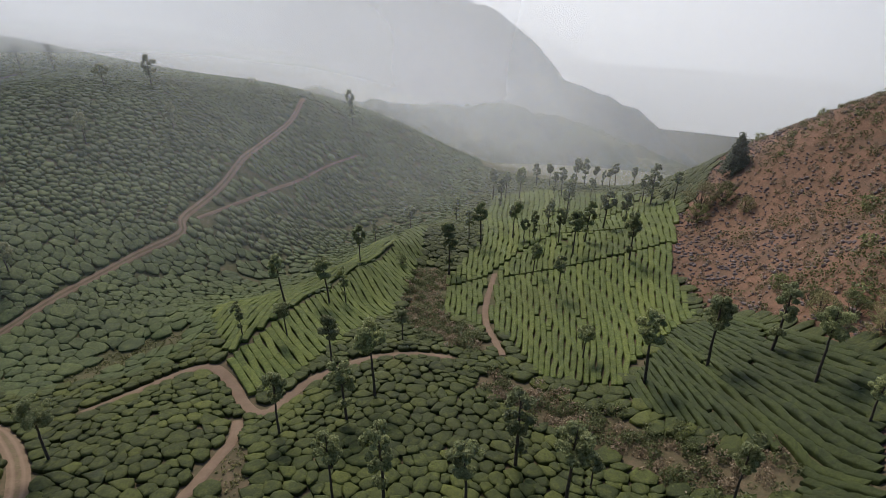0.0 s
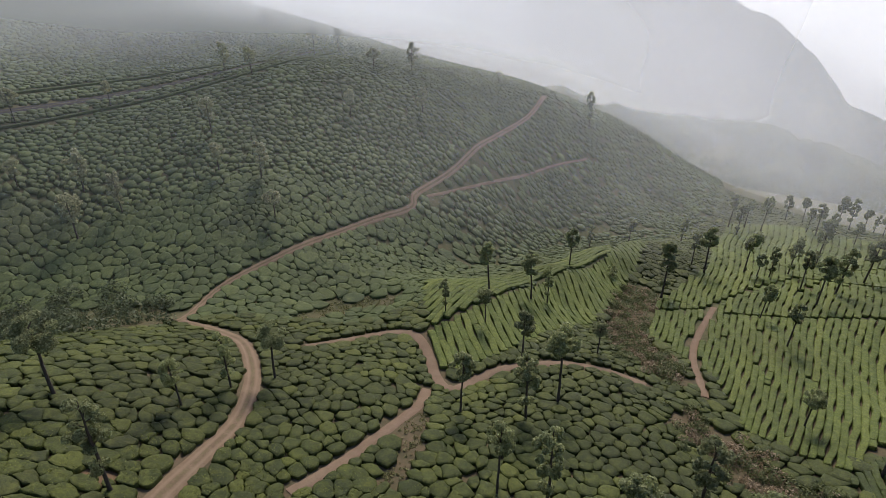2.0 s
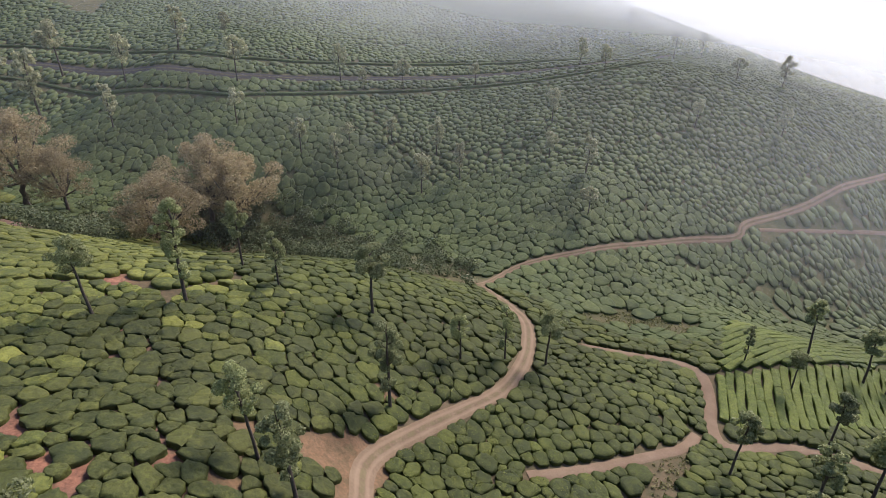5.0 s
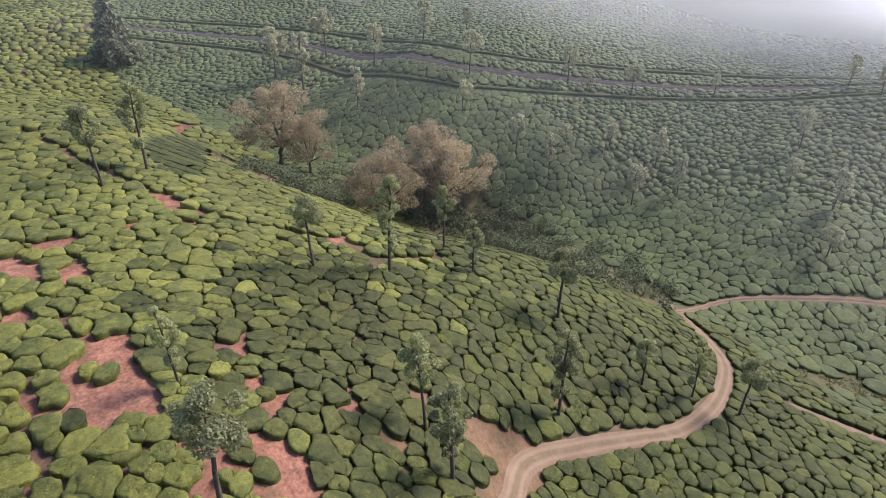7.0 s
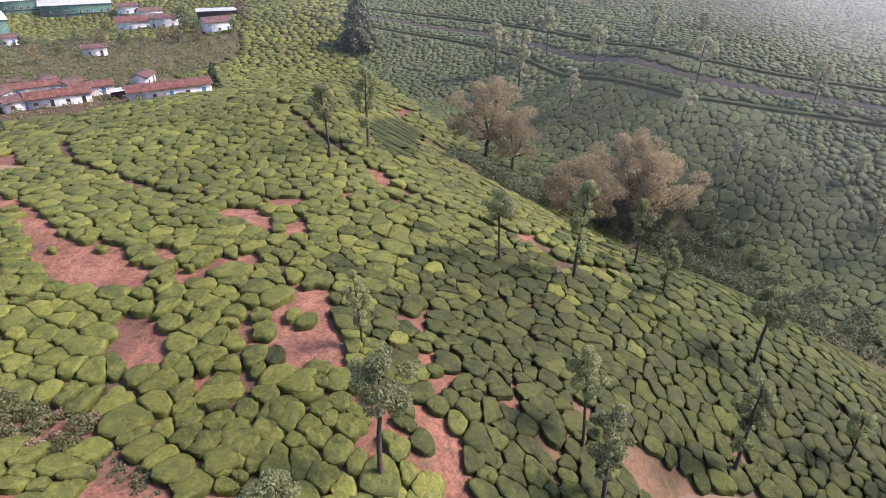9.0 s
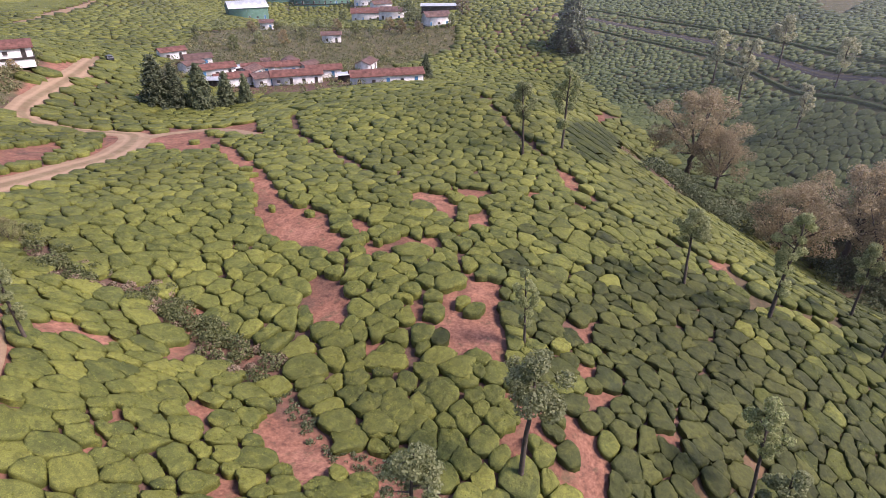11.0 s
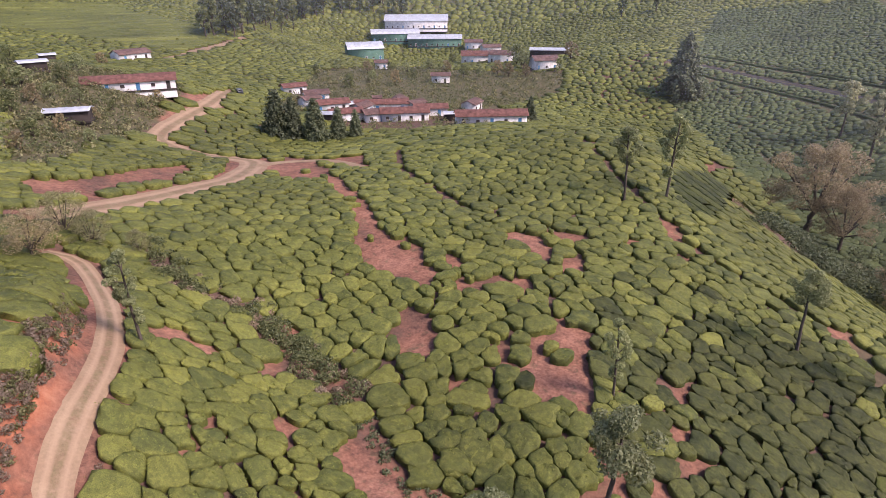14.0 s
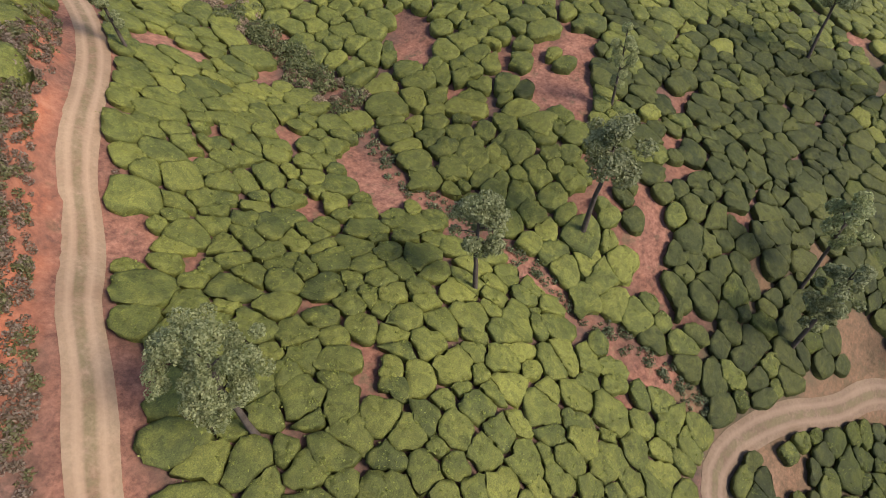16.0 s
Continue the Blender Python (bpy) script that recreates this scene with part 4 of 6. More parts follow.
def plant_hill():
    rng = np.random.default_rng(12)
    for north, across, along, size in ((False, 1.95, 2.6, (460, 380)), (True, 1.55, 2.1, (330, 250))):
        sites = lattice((-120, 230) if north else (-230, 60), 62 if north else 40, across, along, size, 0.40, rng)
        flat = sites.reshape(-1, 2)
        r = np.hypot(*flat.T)
        up = flat[:, 1] > 95 + 0.35 * (flat[:, 0] + 80)
        ok = (r < np.where(flat[:, 1] < 0, 520, 400)) & (up == north) & west_side(flat) & ~inside(flat, ROWS_VALLEY) & free_of(flat, WAYS, 0.9) & free_of(flat, SHRUBBY, 0.5)
        bald = wave(flat[:, 0], flat[:, 1], 60, 8) + 0.4 * wave(flat[:, 0], flat[:, 1], 13, 9)
        ok &= rng.random(len(flat)) > np.where(bald > 0.75, 0.5, 0.04) + 0.45 * (flat[:, 1] > 120) * (flat[:, 0] > -66) * (flat[:, 1] < 300) * (wave(flat[:, 0], flat[:, 1], 30, 14) > -0.3)
        ok &= heading_of(flat) > -12
        keep = ok.reshape(sites.shape[:2])
        K = 10
        radii = bush_cells(sites, keep, K, rng, across * 1.35, 0.10, -0.3, 0.22).reshape(-1, K)
        pick = np.nonzero(ok)[0]
        at, radii = flat[pick], clip_to_plots(flat[pick], radii[pick])
        tall = rng.uniform(0.45, 0.65, len(pick))
        far = np.hypot(*at.T) > (150 if north else 205)
        me, _ = bush_mesh("tea_hillside", at[~far], radii[~far] * 1.05, tall[~far], RINGS_MID, TEA_HILL, rng, 0.08)
        tagged(new("tea_hillside", me), "dark green tea bushes covering the valley's far side", "tea bushes", kind="stuff")
        me, _ = bush_mesh("tea_hillside", at[far], radii[far][:, ::2] * 1.07, tall[far], RINGS_FAR, TEA_HILL, rng, 0.09)
        tagged(new("tea_hillside", me), "hazy tea bushes on the upper hillside", "tea bushes", kind="stuff")


def plant_south():
    """Tea past the village and on the southern ridge."""
    rng = np.random.default_rng(15)
    for inner, outer, step, K, rings in ((128, 235, 3.0, 8, RINGS_MID), (235, 470, 3.3, 6, RINGS_FAR), (470, 640, 5.0, 6, RINGS_FAR)):
        size = int(2.1 * outer / step)
        sites = lattice((-0.45 * outer, -0.45 * outer), 10, step, step, (size, size), 0.40, rng)
        flat = sites.reshape(-1, 2)
        r, head = np.hypot(*flat.T), heading_of(flat)
        ok = (r >= inner) & (r < outer) & (head > 80) & (head < 167) & free_of(flat, WAYS, 0.8) & ~west_side(flat) & (rng.random(len(flat)) > 0.04)
        for field in (VILLAGE, SCRUB_WEST, SCRUB_MID, FAR_TERRACE):
            ok &= ~inside(flat, field)
        keep = ok.reshape(sites.shape[:2])
        radii = bush_cells(sites, keep, K, rng, step * 1.1, 0.19, -0.3, 0.25).reshape(-1, K)
        pick = np.nonzero(ok)[0]
        me, _ = bush_mesh("tea_plot", flat[pick], radii[pick], rng.uniform(0.65, 0.9, len(pick)), rings, TEA_NEAR, rng, 0.08)
        tagged(new("tea_plot", me), "tea bushes on the ridge around a village", "tea bushes", kind="stuff")


def plant_rows(name, field, turn, across, fan, bend, seed, label, material):
    """Tea clipped into long unbroken rows: each row is a low flat-topped hedge that follows the slope."""
    rng = np.random.default_rng(seed)
    p = np.array(field)
    c, size = p.mean(0), np.ptp(p, axis=0).max() * 1.5
    step = 0.55
    I, J = int(size / across) + 2, int(size / step) + 2
    i, j = np.meshgrid(np.arange(I) - I / 2, np.arange(J) - J / 2, indexing="ij")
    v = j * step
    u = i * across * (1 + fan * v) + bend * (v / 40) ** 2 * 4 + 0.5 * np.sin(v / 11.0 + i * 0.05) + 0.13 * np.sin(v / 2.3 + 1.7 * i) + 0.09 * np.sin(v / 1.1 + 2.9 * i)
    a = radians(turn)
    x = c[0] + u * math.cos(a) - v * math.sin(a)
    y = c[1] + u * math.sin(a) + v * math.cos(a)
    flat = np.stack([x, y], -1).reshape(-1, 2)
    ok = inside(flat, field) & free_of(flat, [w for w in WAYS if not any(w is lane for lane in LANES)], 0.5) & free_of(flat, LANES, 0.1) & free_of(flat, SHRUBBY, 0.0)
    ok = ok.reshape(I, J)
    shape = [(-0.45, 0.0), (-0.49, 0.6), (-0.45, 0.76), (-0.3, 0.82), (0.3, 0.82), (0.45, 0.76), (0.49, 0.6), (0.45, 0.0)]
    verts, quads, count = [], [], 0
    for r in range(I):
        runs = np.flatnonzero(np.diff(np.concatenate([[0], ok[r].astype(int), [0]])))
        for s, e in zip(runs[::2], runs[1::2]):
            breaks = [s] + [k for k in range(s + 1, e) if rng.random() < 0.025] + [e]
            for s2, e2 in zip(breaks, breaks[1:]):
                if e2 - s2 < 3:
                    continue
                px, py = x[r, s2:e2].copy(), y[r, s2:e2].copy()
                n = e2 - s2
                if e2 < e:
                    px[-1], py[-1] = 0.2 * px[-1] + 0.8 * x[r, e2], 0.2 * py[-1] + 0.8 * y[r, e2]
                taper = np.minimum(1, np.minimum(np.arange(n) + 1, n - np.arange(n)) * 0.2 + 0.75)
                lump = np.abs(np.sin(np.arange(n) * 1.05 + rng.uniform(0, 3)))
                taper = taper * (0.91 + 0.09 * lump)
                wide = across * (1 + fan * v[r, s2:e2]) * (0.94 + 0.06 * lump - np.abs(rng.normal(0, 0.025, n)))
                side = np.stack([np.gradient(py), -np.gradient(px)], -1)
                side /= np.hypot(*side.T)[:, None] + 1e-9
                gap = (wide - 0.06) / wide
                ring = []
                for o, h in shape:
                    qx, qy = px + side[:, 0] * o * wide * gap * 1.05, py + side[:, 1] * o * wide * gap * 1.05
                    ring.append(np.column_stack([qx, qy, height(qx, qy) + h * taper * 0.95 + rng.normal(0, 0.05, n) * (h > 0.1) - 0.05 * (h == 0)]))
                verts.append(np.stack(ring, 1).reshape(-1, 3))
                k = np.arange(n * 8).reshape(n, 8) + count
                quads.append(np.stack([k[:-1, :-1], k[1:, :-1], k[1:, 1:], k[:-1, 1:]], -1).reshape(-1, 4))
                quads.append(np.stack([k[[0, -1], 0], k[[0, -1], 2], k[[0, -1], 5], k[[0, -1], 7]], -1))
                count += n * 8
    me = mesh(name, np.concatenate(verts), np.concatenate(quads), material, True)
    tagged(new(name, me), label, "tea bushes", kind="stuff")


def build_hedge(line):
    """A clipped hedge that follows a terrace edge."""
    rng = np.random.default_rng(3)
    p = smooth_line(line, 1.0)
    lean = np.gradient(p, axis=0)
    side = np.stack([lean[:, 1], -lean[:, 0]], -1) / (np.hypot(*lean.T)[:, None] + 1e-9)
    n = len(p)
    ring = []
    for o, h in ((-0.32, 0.0), (-0.4, 0.4), (-0.34, 0.66), (-0.14, 0.75), (0.14, 0.75), (0.34, 0.66), (0.4, 0.4), (0.32, 0.0)):
        q = p + side * (o * (1 + rng.normal(0, 0.16, n)))[:, None]
        ring.append(np.column_stack([q, height(*q.T) + h * (1 + rng.normal(0, 0.05, n))]))
    v = np.stack(ring, 1).reshape(-1, 3)
    k = np.arange(n * 8).reshape(n, 8)
    f = np.stack([k[:-1, :-1], k[1:, :-1], k[1:, 1:], k[:-1, 1:]], -1).reshape(-1, 4)
    tagged(new("hedge", mesh("hedge", v, f, TEA_HILL, True)), "long clipped hedge along the estate road", "hedge")


for line, width in LANES[-2:]:
    build_hedge(line)
plant_cushions()
plant_hill()
plant_south()
plant_rows("tea_rows", ROWS_SPUR_EAST, 29, 1.45, 0.0, 0.6, 21, "bright green tea in close rows down a spur", TEA_ROWS)
plant_rows("tea_rows", ROWS_SPUR_WEST, -17, 1.45, 0.0, 1.2, 25, "bright green tea in contour rows over a spur", TEA_ROWS)
plant_rows("tea_rows", ROWS_FIELD, -11, 1.5, 0.0045, 0.0, 22, "bright green tea in rows down a valley side", TEA_ROWS)
plant_rows("tea_rows", FAR_TERRACE, 66, 3.6, 0.0, 0.4, 26, "pale green tea terraced on a far slope", TEA_NEAR)
plant_rows("tea_rows", ROWS_VALLEY, -20, 2.3, 0.0, 0.5, 24, "green tea terraced on a valley floor", TEA_SPUR)
plant_rows("tea_rows", ROWS_LOW, 3, 0.95, 0.0, 0.3, 23, "tea planted in slanting rows on a low slope", TEA_LOW_SHADED)


# ---- trees ----
def part(name, me, parent, label=""):
    ob = new(name, me)
    ob.parent = parent
    return tagged(ob, label) if label else ob


def tube(points, radii, sides=7):
    """Corners and faces of a tapered, bent rod."""
    p, r = np.asarray(points, float), np.asarray(radii, float)
    d = np.gradient(p, axis=0)
    d /= np.linalg.norm(d, axis=1)[:, None] + 1e-9
    a = np.cross(d, [0.31, 0.9, 0.13])
    a /= np.linalg.norm(a, axis=1)[:, None] + 1e-9
    b = np.cross(d, a)
    t = np.linspace(0, 2 * np.pi, sides, endpoint=False)
    v = p[:, None] + r[:, None, None] * (np.cos(t)[None, :, None] * a[:, None] + np.sin(t)[None, :, None] * b[:, None])
    n = len(p)
    i = np.arange(n * sides).reshape(n, sides)
    f = np.stack([i[:-1], np.roll(i, -1, 1)[:-1], np.roll(i, -1, 1)[1:], i[1:]], -1).reshape(-1, 4)
    return v.reshape(-1, 3), f


def clumps(centres, sizes, count, leaf, rng, squash=0.8):
    """Leaves gathered in tufts, thick at the skin and open inside."""
    n = len(centres)
    w = np.asarray(sizes) ** 2
    which = rng.choice(n, count, p=w / w.sum())
    d = rng.normal(0, 1, (count, 3))
    d /= np.linalg.norm(d, axis=1)[:, None]
    r = np.asarray(sizes)[which] * rng.uniform(0.45, 1.08, count) ** 0.6
    at = np.asarray(centres)[which] + d * r[:, None] * np.array([1, 1, squash])
    return leaf_quads(at, d + np.array([0, 0, 0.4]) + rng.normal(0, 0.45, (count, 3)), leaf, rng)


def silver_oak(seed, leaves, leaf, crown_from, width, low=False, leaves_of=None, tufts=20):
    """A slender lopped shade tree about 10 m high: trunk, limbs and a tufted crown."""
    rng = np.random.default_rng(seed)
    root = new("silver_oak")
    z = np.linspace(0, 9.6, 13)
    bend = np.cumsum(rng.normal(0, 0.07, (13, 2)), axis=0) * np.linspace(0, 1, 13)[:, None]
    line = np.column_stack([bend, z])
    v, f = tube(line, np.interp(z, [0, 0.5, 6, 9.6], [0.24, 0.17, 0.11, 0.03]))
    part("trunk", mesh("trunk", v, f, BARK, True), root)
    centres, sizes = [], []
    count = tufts
    for k in range(count):
        h = crown_from + (9.5 - crown_from) * (k + 0.5) / count
        a = rng.uniform(0, 6.283)
        taper = math.sin(math.pi * min(1, max(0.12, (h - crown_from + 0.5) / (10.3 - crown_from)))) ** 0.7
        reach = width * taper * rng.uniform(0.35, 0.95)
        base = np.array([np.interp(h - 0.5, z, bend[:, 0]), np.interp(h - 0.5, z, bend[:, 1]), h - 0.6])
        tip = base + [reach * math.cos(a), reach * math.sin(a), 0.7]
        if k % (count // 10) == 0:
            v, f = tube([base, (base + tip) / 2 + [0, 0, 0.08], tip], [0.055, 0.04, 0.02], 5)
            part("limb", mesh("limb", v, f, BARK, True), root)
        centres.append(tip)
        sizes.append(rng.uniform(0.36, 0.68) * width * 0.55 * (20 / count) ** 0.4)
    if low:
        for k in range(3):
            h, a = rng.uniform(2.5, crown_from - 0.5), rng.uniform(0, 6.283)
            centres.append([0.45 * math.cos(a), 0.45 * math.sin(a), h])
            sizes.append(rng.uniform(0.35, 0.6))
    v, f = clumps(centres, sizes, leaves, leaf, rng, 0.85)
    part("crown", mesh("crown", v, f, leaves_of or OAK_LEAF), root, "loose tufts of grey-green leaves")
    return tagged(root, "slender silver oak with a lopped bare trunk", "tree", "shade trees in the tea")


def grove(makers, spots, seed):
    """Copies of the sample trees at the plan's spots, x, y and height."""
    rng = np.random.default_rng(seed)
    for k, (x, y, tall) in enumerate(spots):
        ob = makers[k % len(makers)]
        s = tall / 10.0
        w = s * rng.uniform(0.9, 1.15) if tall > 8 else s * 1.2
        m = pose(x, y, float(height(x, y)) - 0.1, rng.uniform(-2.5, 2.5), rng.uniform(-2.5, 2.5), rng.uniform(0, 360))
        copy_thing(ob, m @ Matrix.Diagonal((w, w, s, 1)))


def drop(ob):
    for o in (*ob.children_recursive, ob):
        bpy.data.objects.remove(o)


OAKS_SOUTH = [
    (-92.9, -32.4, 12.9), (-100.1, -27.6, 15.1), (-70.1, -2.0, 11.2), (-71.2, 8.2, 15.1), (-82.0, 18.5, 11.6), (-73.6, 21.0, 9.2), 
    (-65.2, 31.6, 12.5), (-48.4, 24.9, 13.9), (-54.4, 39.9, 8.5), (-53.1, 47.2, 10.5), (-50.4, 53.2, 11.1), (-36.6, 9.0, 11.6), 
    (-41.8, 7.5, 11.6), (-44.4, -14.1, 8.6), (-31.1, -9.4, 12.5), (-17.6, -44.8, 9.2), (-19.5, -12.1, 10.2),
]
OAKS_NORTH = [
    (-23.1, 60.2, 11.4), (-13.8, 62.0, 12.4), (-10.5, 68.0, 14.2), (-18.5, 76.6, 12.0), (-7.5, 87.2, 7.5), (-37.1, 87.9, 8.1), 
    (-28.8, 87.8, 8.2), (-32.6, 101.2, 12.0), (-24.2, 104.5, 11.8), (-21.4, 107.9, 10.0), (24.8, 82.6, 7.9), (32.2, 72.6, 14.0), 
    (41.8, 72.9, 14.0), (50.4, 71.8, 13.2), (48.6, 59.1, 12.2), (47.4, 48.2, 7.2), (32.8, 44.9, 9.9), (9.2, 53.5, 13.4), 
    (14.4, 47.0, 13.5), (18.1, 49.8, 6.9), (2.5, 46.0, 10.9), (-7.0, 45.8, 14.1), (-12.9, 46.0, 11.2),
]
OAKS_VALLEY = [
    (-21.9, 135.1, 11.6), (-20.6, 159.6, 8.6), (-11.4, 186.5, 8.8), (22.2, 239.9, 16.0), (24.5, 226.8, 13.2), (33.4, 236.9, 16.2), 
    (44.6, 260.2, 12.4), (50.5, 258.4, 12.2), (52.1, 238.1, 14.1), (42.8, 184.1, 16.4), (62.4, 228.0, 9.6), (73.8, 253.0, 9.0), 
    (75.1, 245.8, 9.4), (78.5, 248.9, 11.9), (81.8, 234.4, 9.4), (75.6, 204.0, 12.1), (77.1, 199.5, 16.8), (74.0, 179.9, 7.8), 
    (82.1, 191.8, 11.6), (57.8, 167.4, 12.5), (51.1, 167.9, 14.0), (41.2, 151.2, 13.8), (35.2, 139.5, 13.0), (34.2, 153.8, 12.0), 
    (33.4, 168.5, 12.2), (25.1, 162.8, 7.9), (28.1, 163.0, 10.1), (22.0, 165.1, 14.2), (11.5, 157.9, 15.2), (1.6, 134.6, 15.6),
]
OAKS_VALLEY += [
    (8.1, 162.0, 11.1), (4.9, 196.0, 9.8), (22.2, 125.1, 9.5), (25.8, 111.5, 11.1), (47.5, 130.4, 14.4), (62.0, 255.2, 14.4), 
    (66.0, 254.4, 14.2), (70.9, 253.8, 10.8), (28.2, 242.5, 13.5), (49.9, 243.6, 11.2), (57.0, 240.4, 10.0), (-40.1, 258.9, 17.1),
]
OAKS_WEST = [
    (-226.1, -11.5, 18.0), (-209.0, -2.0, 20.6), (-230.4, 7.4, 17.9), (-204.5, 22.2, 14.5), (-209.6, 40.1, 14.4), (-184.2, 50.1, 14.1), 
    (-211.9, 56.2, 10.0), (-185.8, 14.2, 13.1), (-167.6, 43.5, 10.5), (-177.5, 80.9, 12.2), (-170.9, 85.4, 6.5), (-167.2, 98.1, 9.8), 
    (-151.0, 55.1, 10.1), (-140.8, 61.1, 10.5), (-146.6, 68.0, 6.8), (-143.5, 79.6, 7.5), (-133.0, 88.1, 11.2), (-159.1, 121.4, 7.6), 
    (-134.1, 155.8, 9.1), (-147.6, 158.1, 9.6), (-171.8, 212.5, 11.6), (-139.9, 199.9, 10.5), (-138.2, 214.6, 9.9),
]
OAKS_PATH = [
    (-123.5, 76.9, 12.0), (-120.8, 87.6, 10.9), (-108.1, 190.4, 7.6), (-108.5, 108.1, 7.9), (-97.8, 111.1, 10.0), (-87.5, 102.0, 7.5), 
    (-96.4, 153.5, 8.5), (-82.2, 175.6, 8.9), (-79.0, 246.5, 5.4), (-120.8, 120.5, 10.8), (-101.4, 207.5, 11.1),
]
FIRS = [
    (92.5, 175.1, 12.5), (-261.5, -72.6, 25.1),
]
CEDARS = [
    (-98.0, -130.5, 12.8), (-100.9, -127.5, 11.2), (-104.6, -122.9, 11.8), (-109.9, -119.5, 9.1), (-113.0, -116.0, 8.1), (-164.9, -90.8, 8.2),
]
WIDES = [
    (-160.9, -9.4, 23.8), (-127.2, 13.6, 17.6), (-143.1, 27.4, 23.8), (-154.6, -2.2, 16.2), (-138.0, 32.5, 22.4),
]
SMALLS = [
    (-17.8, -65.6, 5.5),
]

FINE = [silver_oak(31, 5600, 0.115, 5.2, 1.8), silver_oak(32, 5600, 0.115, 4.4, 1.6, True), silver_oak(33, 5600, 0.115, 6.0, 2.0),
        silver_oak(34, 5600, 0.115, 4.8, 1.5, True)]
MIDDLE = [silver_oak(35, 3200, 0.17, 6.0, 1.75), silver_oak(36, 3000, 0.17, 5.2, 1.5, True), silver_oak(37, 3200, 0.17, 6.6, 1.95),
          silver_oak(38, 2800, 0.17, 6.2, 1.5)]
COARSE = [silver_oak(41, 1300, 0.34, 5.4, 1.55), silver_oak(42, 1200, 0.34, 4.8, 1.35, True), silver_oak(43, 1300, 0.34, 6.0, 1.75),
          silver_oak(44, 1100, 0.34, 5.8, 1.3), silver_oak(45, 1300, 0.34, 5.2, 1.5, True)]
SUNLIT = [silver_oak(46, 1500, 0.26, 4.6, 2.3, leaves_of=SUNLIT_LEAF), silver_oak(47, 1500, 0.26, 4.0, 2.0, True, leaves_of=SUNLIT_LEAF), silver_oak(48, 1500, 0.26, 5.4, 2.5, leaves_of=SUNLIT_LEAF)]
CLOSE = [silver_oak(39, 22000, 0.075, 4.5, 2.3, tufts=100)]
grove(CLOSE, [(-2.9, -14.6, 11.0)], 6)
grove(FINE, OAKS_SOUTH, 1)
grove(MIDDLE, OAKS_NORTH, 2)
grove(COARSE, OAKS_VALLEY, 3)
grove(SUNLIT, OAKS_WEST, 4)
grove(SUNLIT, OAKS_PATH, 5)
for ob in CLOSE + FINE + MIDDLE + COARSE + SUNLIT:
    drop(ob)


def leafy_tree(seed, name, label, material, leaves, leaf, wide, trunk_top, tufts, group="", spread=0.75, tuft=0.2):
    """A broad-crowned tree about 10 m high: trunk, forking limbs and a crown of many tufts."""
    rng = np.random.default_rng(seed)
    root = new(name)
    z = np.linspace(0, trunk_top, 6)
    line = np.column_stack([np.cumsum(rng.normal(0, 0.10, (6, 2)), axis=0), z])
    v, f = tube(line, np.linspace(0.30, 0.20, 6))
    part("trunk", mesh("trunk", v, f, BARK, True), root)
    centres, sizes = [], []
    for k in range(tufts):
        a = 2.4 * k + rng.uniform(-0.5, 0.5)
        u = (k + 0.5) / tufts
        h = trunk_top + (9.2 - trunk_top) * u ** 0.8
        reach = wide * math.sqrt(max(0.05, 1 - (u * 1.6 - 0.6) ** 2)) * rng.uniform(0.3, 1.05)
        tip = np.array([reach * math.cos(a), reach * math.sin(a), h])
        if k % 3 == 0 and k < 60:
            mid = (line[-1] + tip) / 2 + [0, 0, -0.3]
            v, f = tube([line[-1] - [0, 0, 0.4], mid, tip], [0.15, 0.09, 0.03], 5)
            part("limb", mesh("limb", v, f, BARK, True), root)
        centres.append(tip)
        sizes.append(wide * tuft * rng.uniform(0.7, 1.7))
    v, f = clumps(centres, sizes, leaves, leaf, rng, spread)
    part("crown", mesh("crown", v, f, material), root)
    return tagged(root, label, "tree", group)


def conifer(seed, name, label, wide, tiers, leaf, leaves):
    """A dark needle tree 10 m high with tiers of drooping boughs."""
    rng = np.random.default_rng(seed)
    root = new(name)
    v, f = tube([(0, 0, 0), (0.05, 0, 5), (0, 0.05, 9.8)], [0.28, 0.16, 0.03])
    part("trunk", mesh("trunk", v, f, BARK, True), root)
    at, out = [], []
    for k in range(tiers):
        u = (k + 0.5) / tiers
        h = 0.8 + 9.0 * u
        reach = wide * (1 - u) ** 0.8 * rng.uniform(0.8, 1.15) + 0.15
        boughs = 9
        for b in range(boughs):
            a = 6.283 * b / boughs + rng.uniform(-0.35, 0.35)
            n = max(6, int(leaves * reach / (wide * tiers * boughs * 0.55)))
            s = rng.uniform(0.15, 1.0, n) ** 0.7
            r = reach * s * rng.uniform(0.75, 1.1)
            p = np.column_stack([r * math.cos(a), r * math.sin(a), h - 0.35 * r * s + 0.25 * s])
            at.append(p + rng.normal(0, 0.16 + 0.1 * wide / 3, (n, 3)))
            out.append(np.tile([math.cos(a) * 0.5, math.sin(a) * 0.5, 0.8], (n, 1)))
    v, f = leaf_quads(np.concatenate(at), np.concatenate(out), leaf, rng)
    part("crown", mesh("crown", v, f, FIR_LEAF), root, "dark green needled boughs")
    return tagged(root, label, "tree")


def plant(sample, spots, seed, wide=(0.9, 1.15)):
    grove_rng = np.random.default_rng(seed)
    for k, (x, y, tall) in enumerate(spots):
        s = tall / 10.0
        w = s * grove_rng.uniform(*wide)
        copy_thing(sample[k % len(sample)], pose(x, y, float(height(x, y)) - 0.15, 0, 0, grove_rng.uniform(0, 360)) @ Matrix.Diagonal((w, w, s, 1)))
    for ob in sample:
        drop(ob)


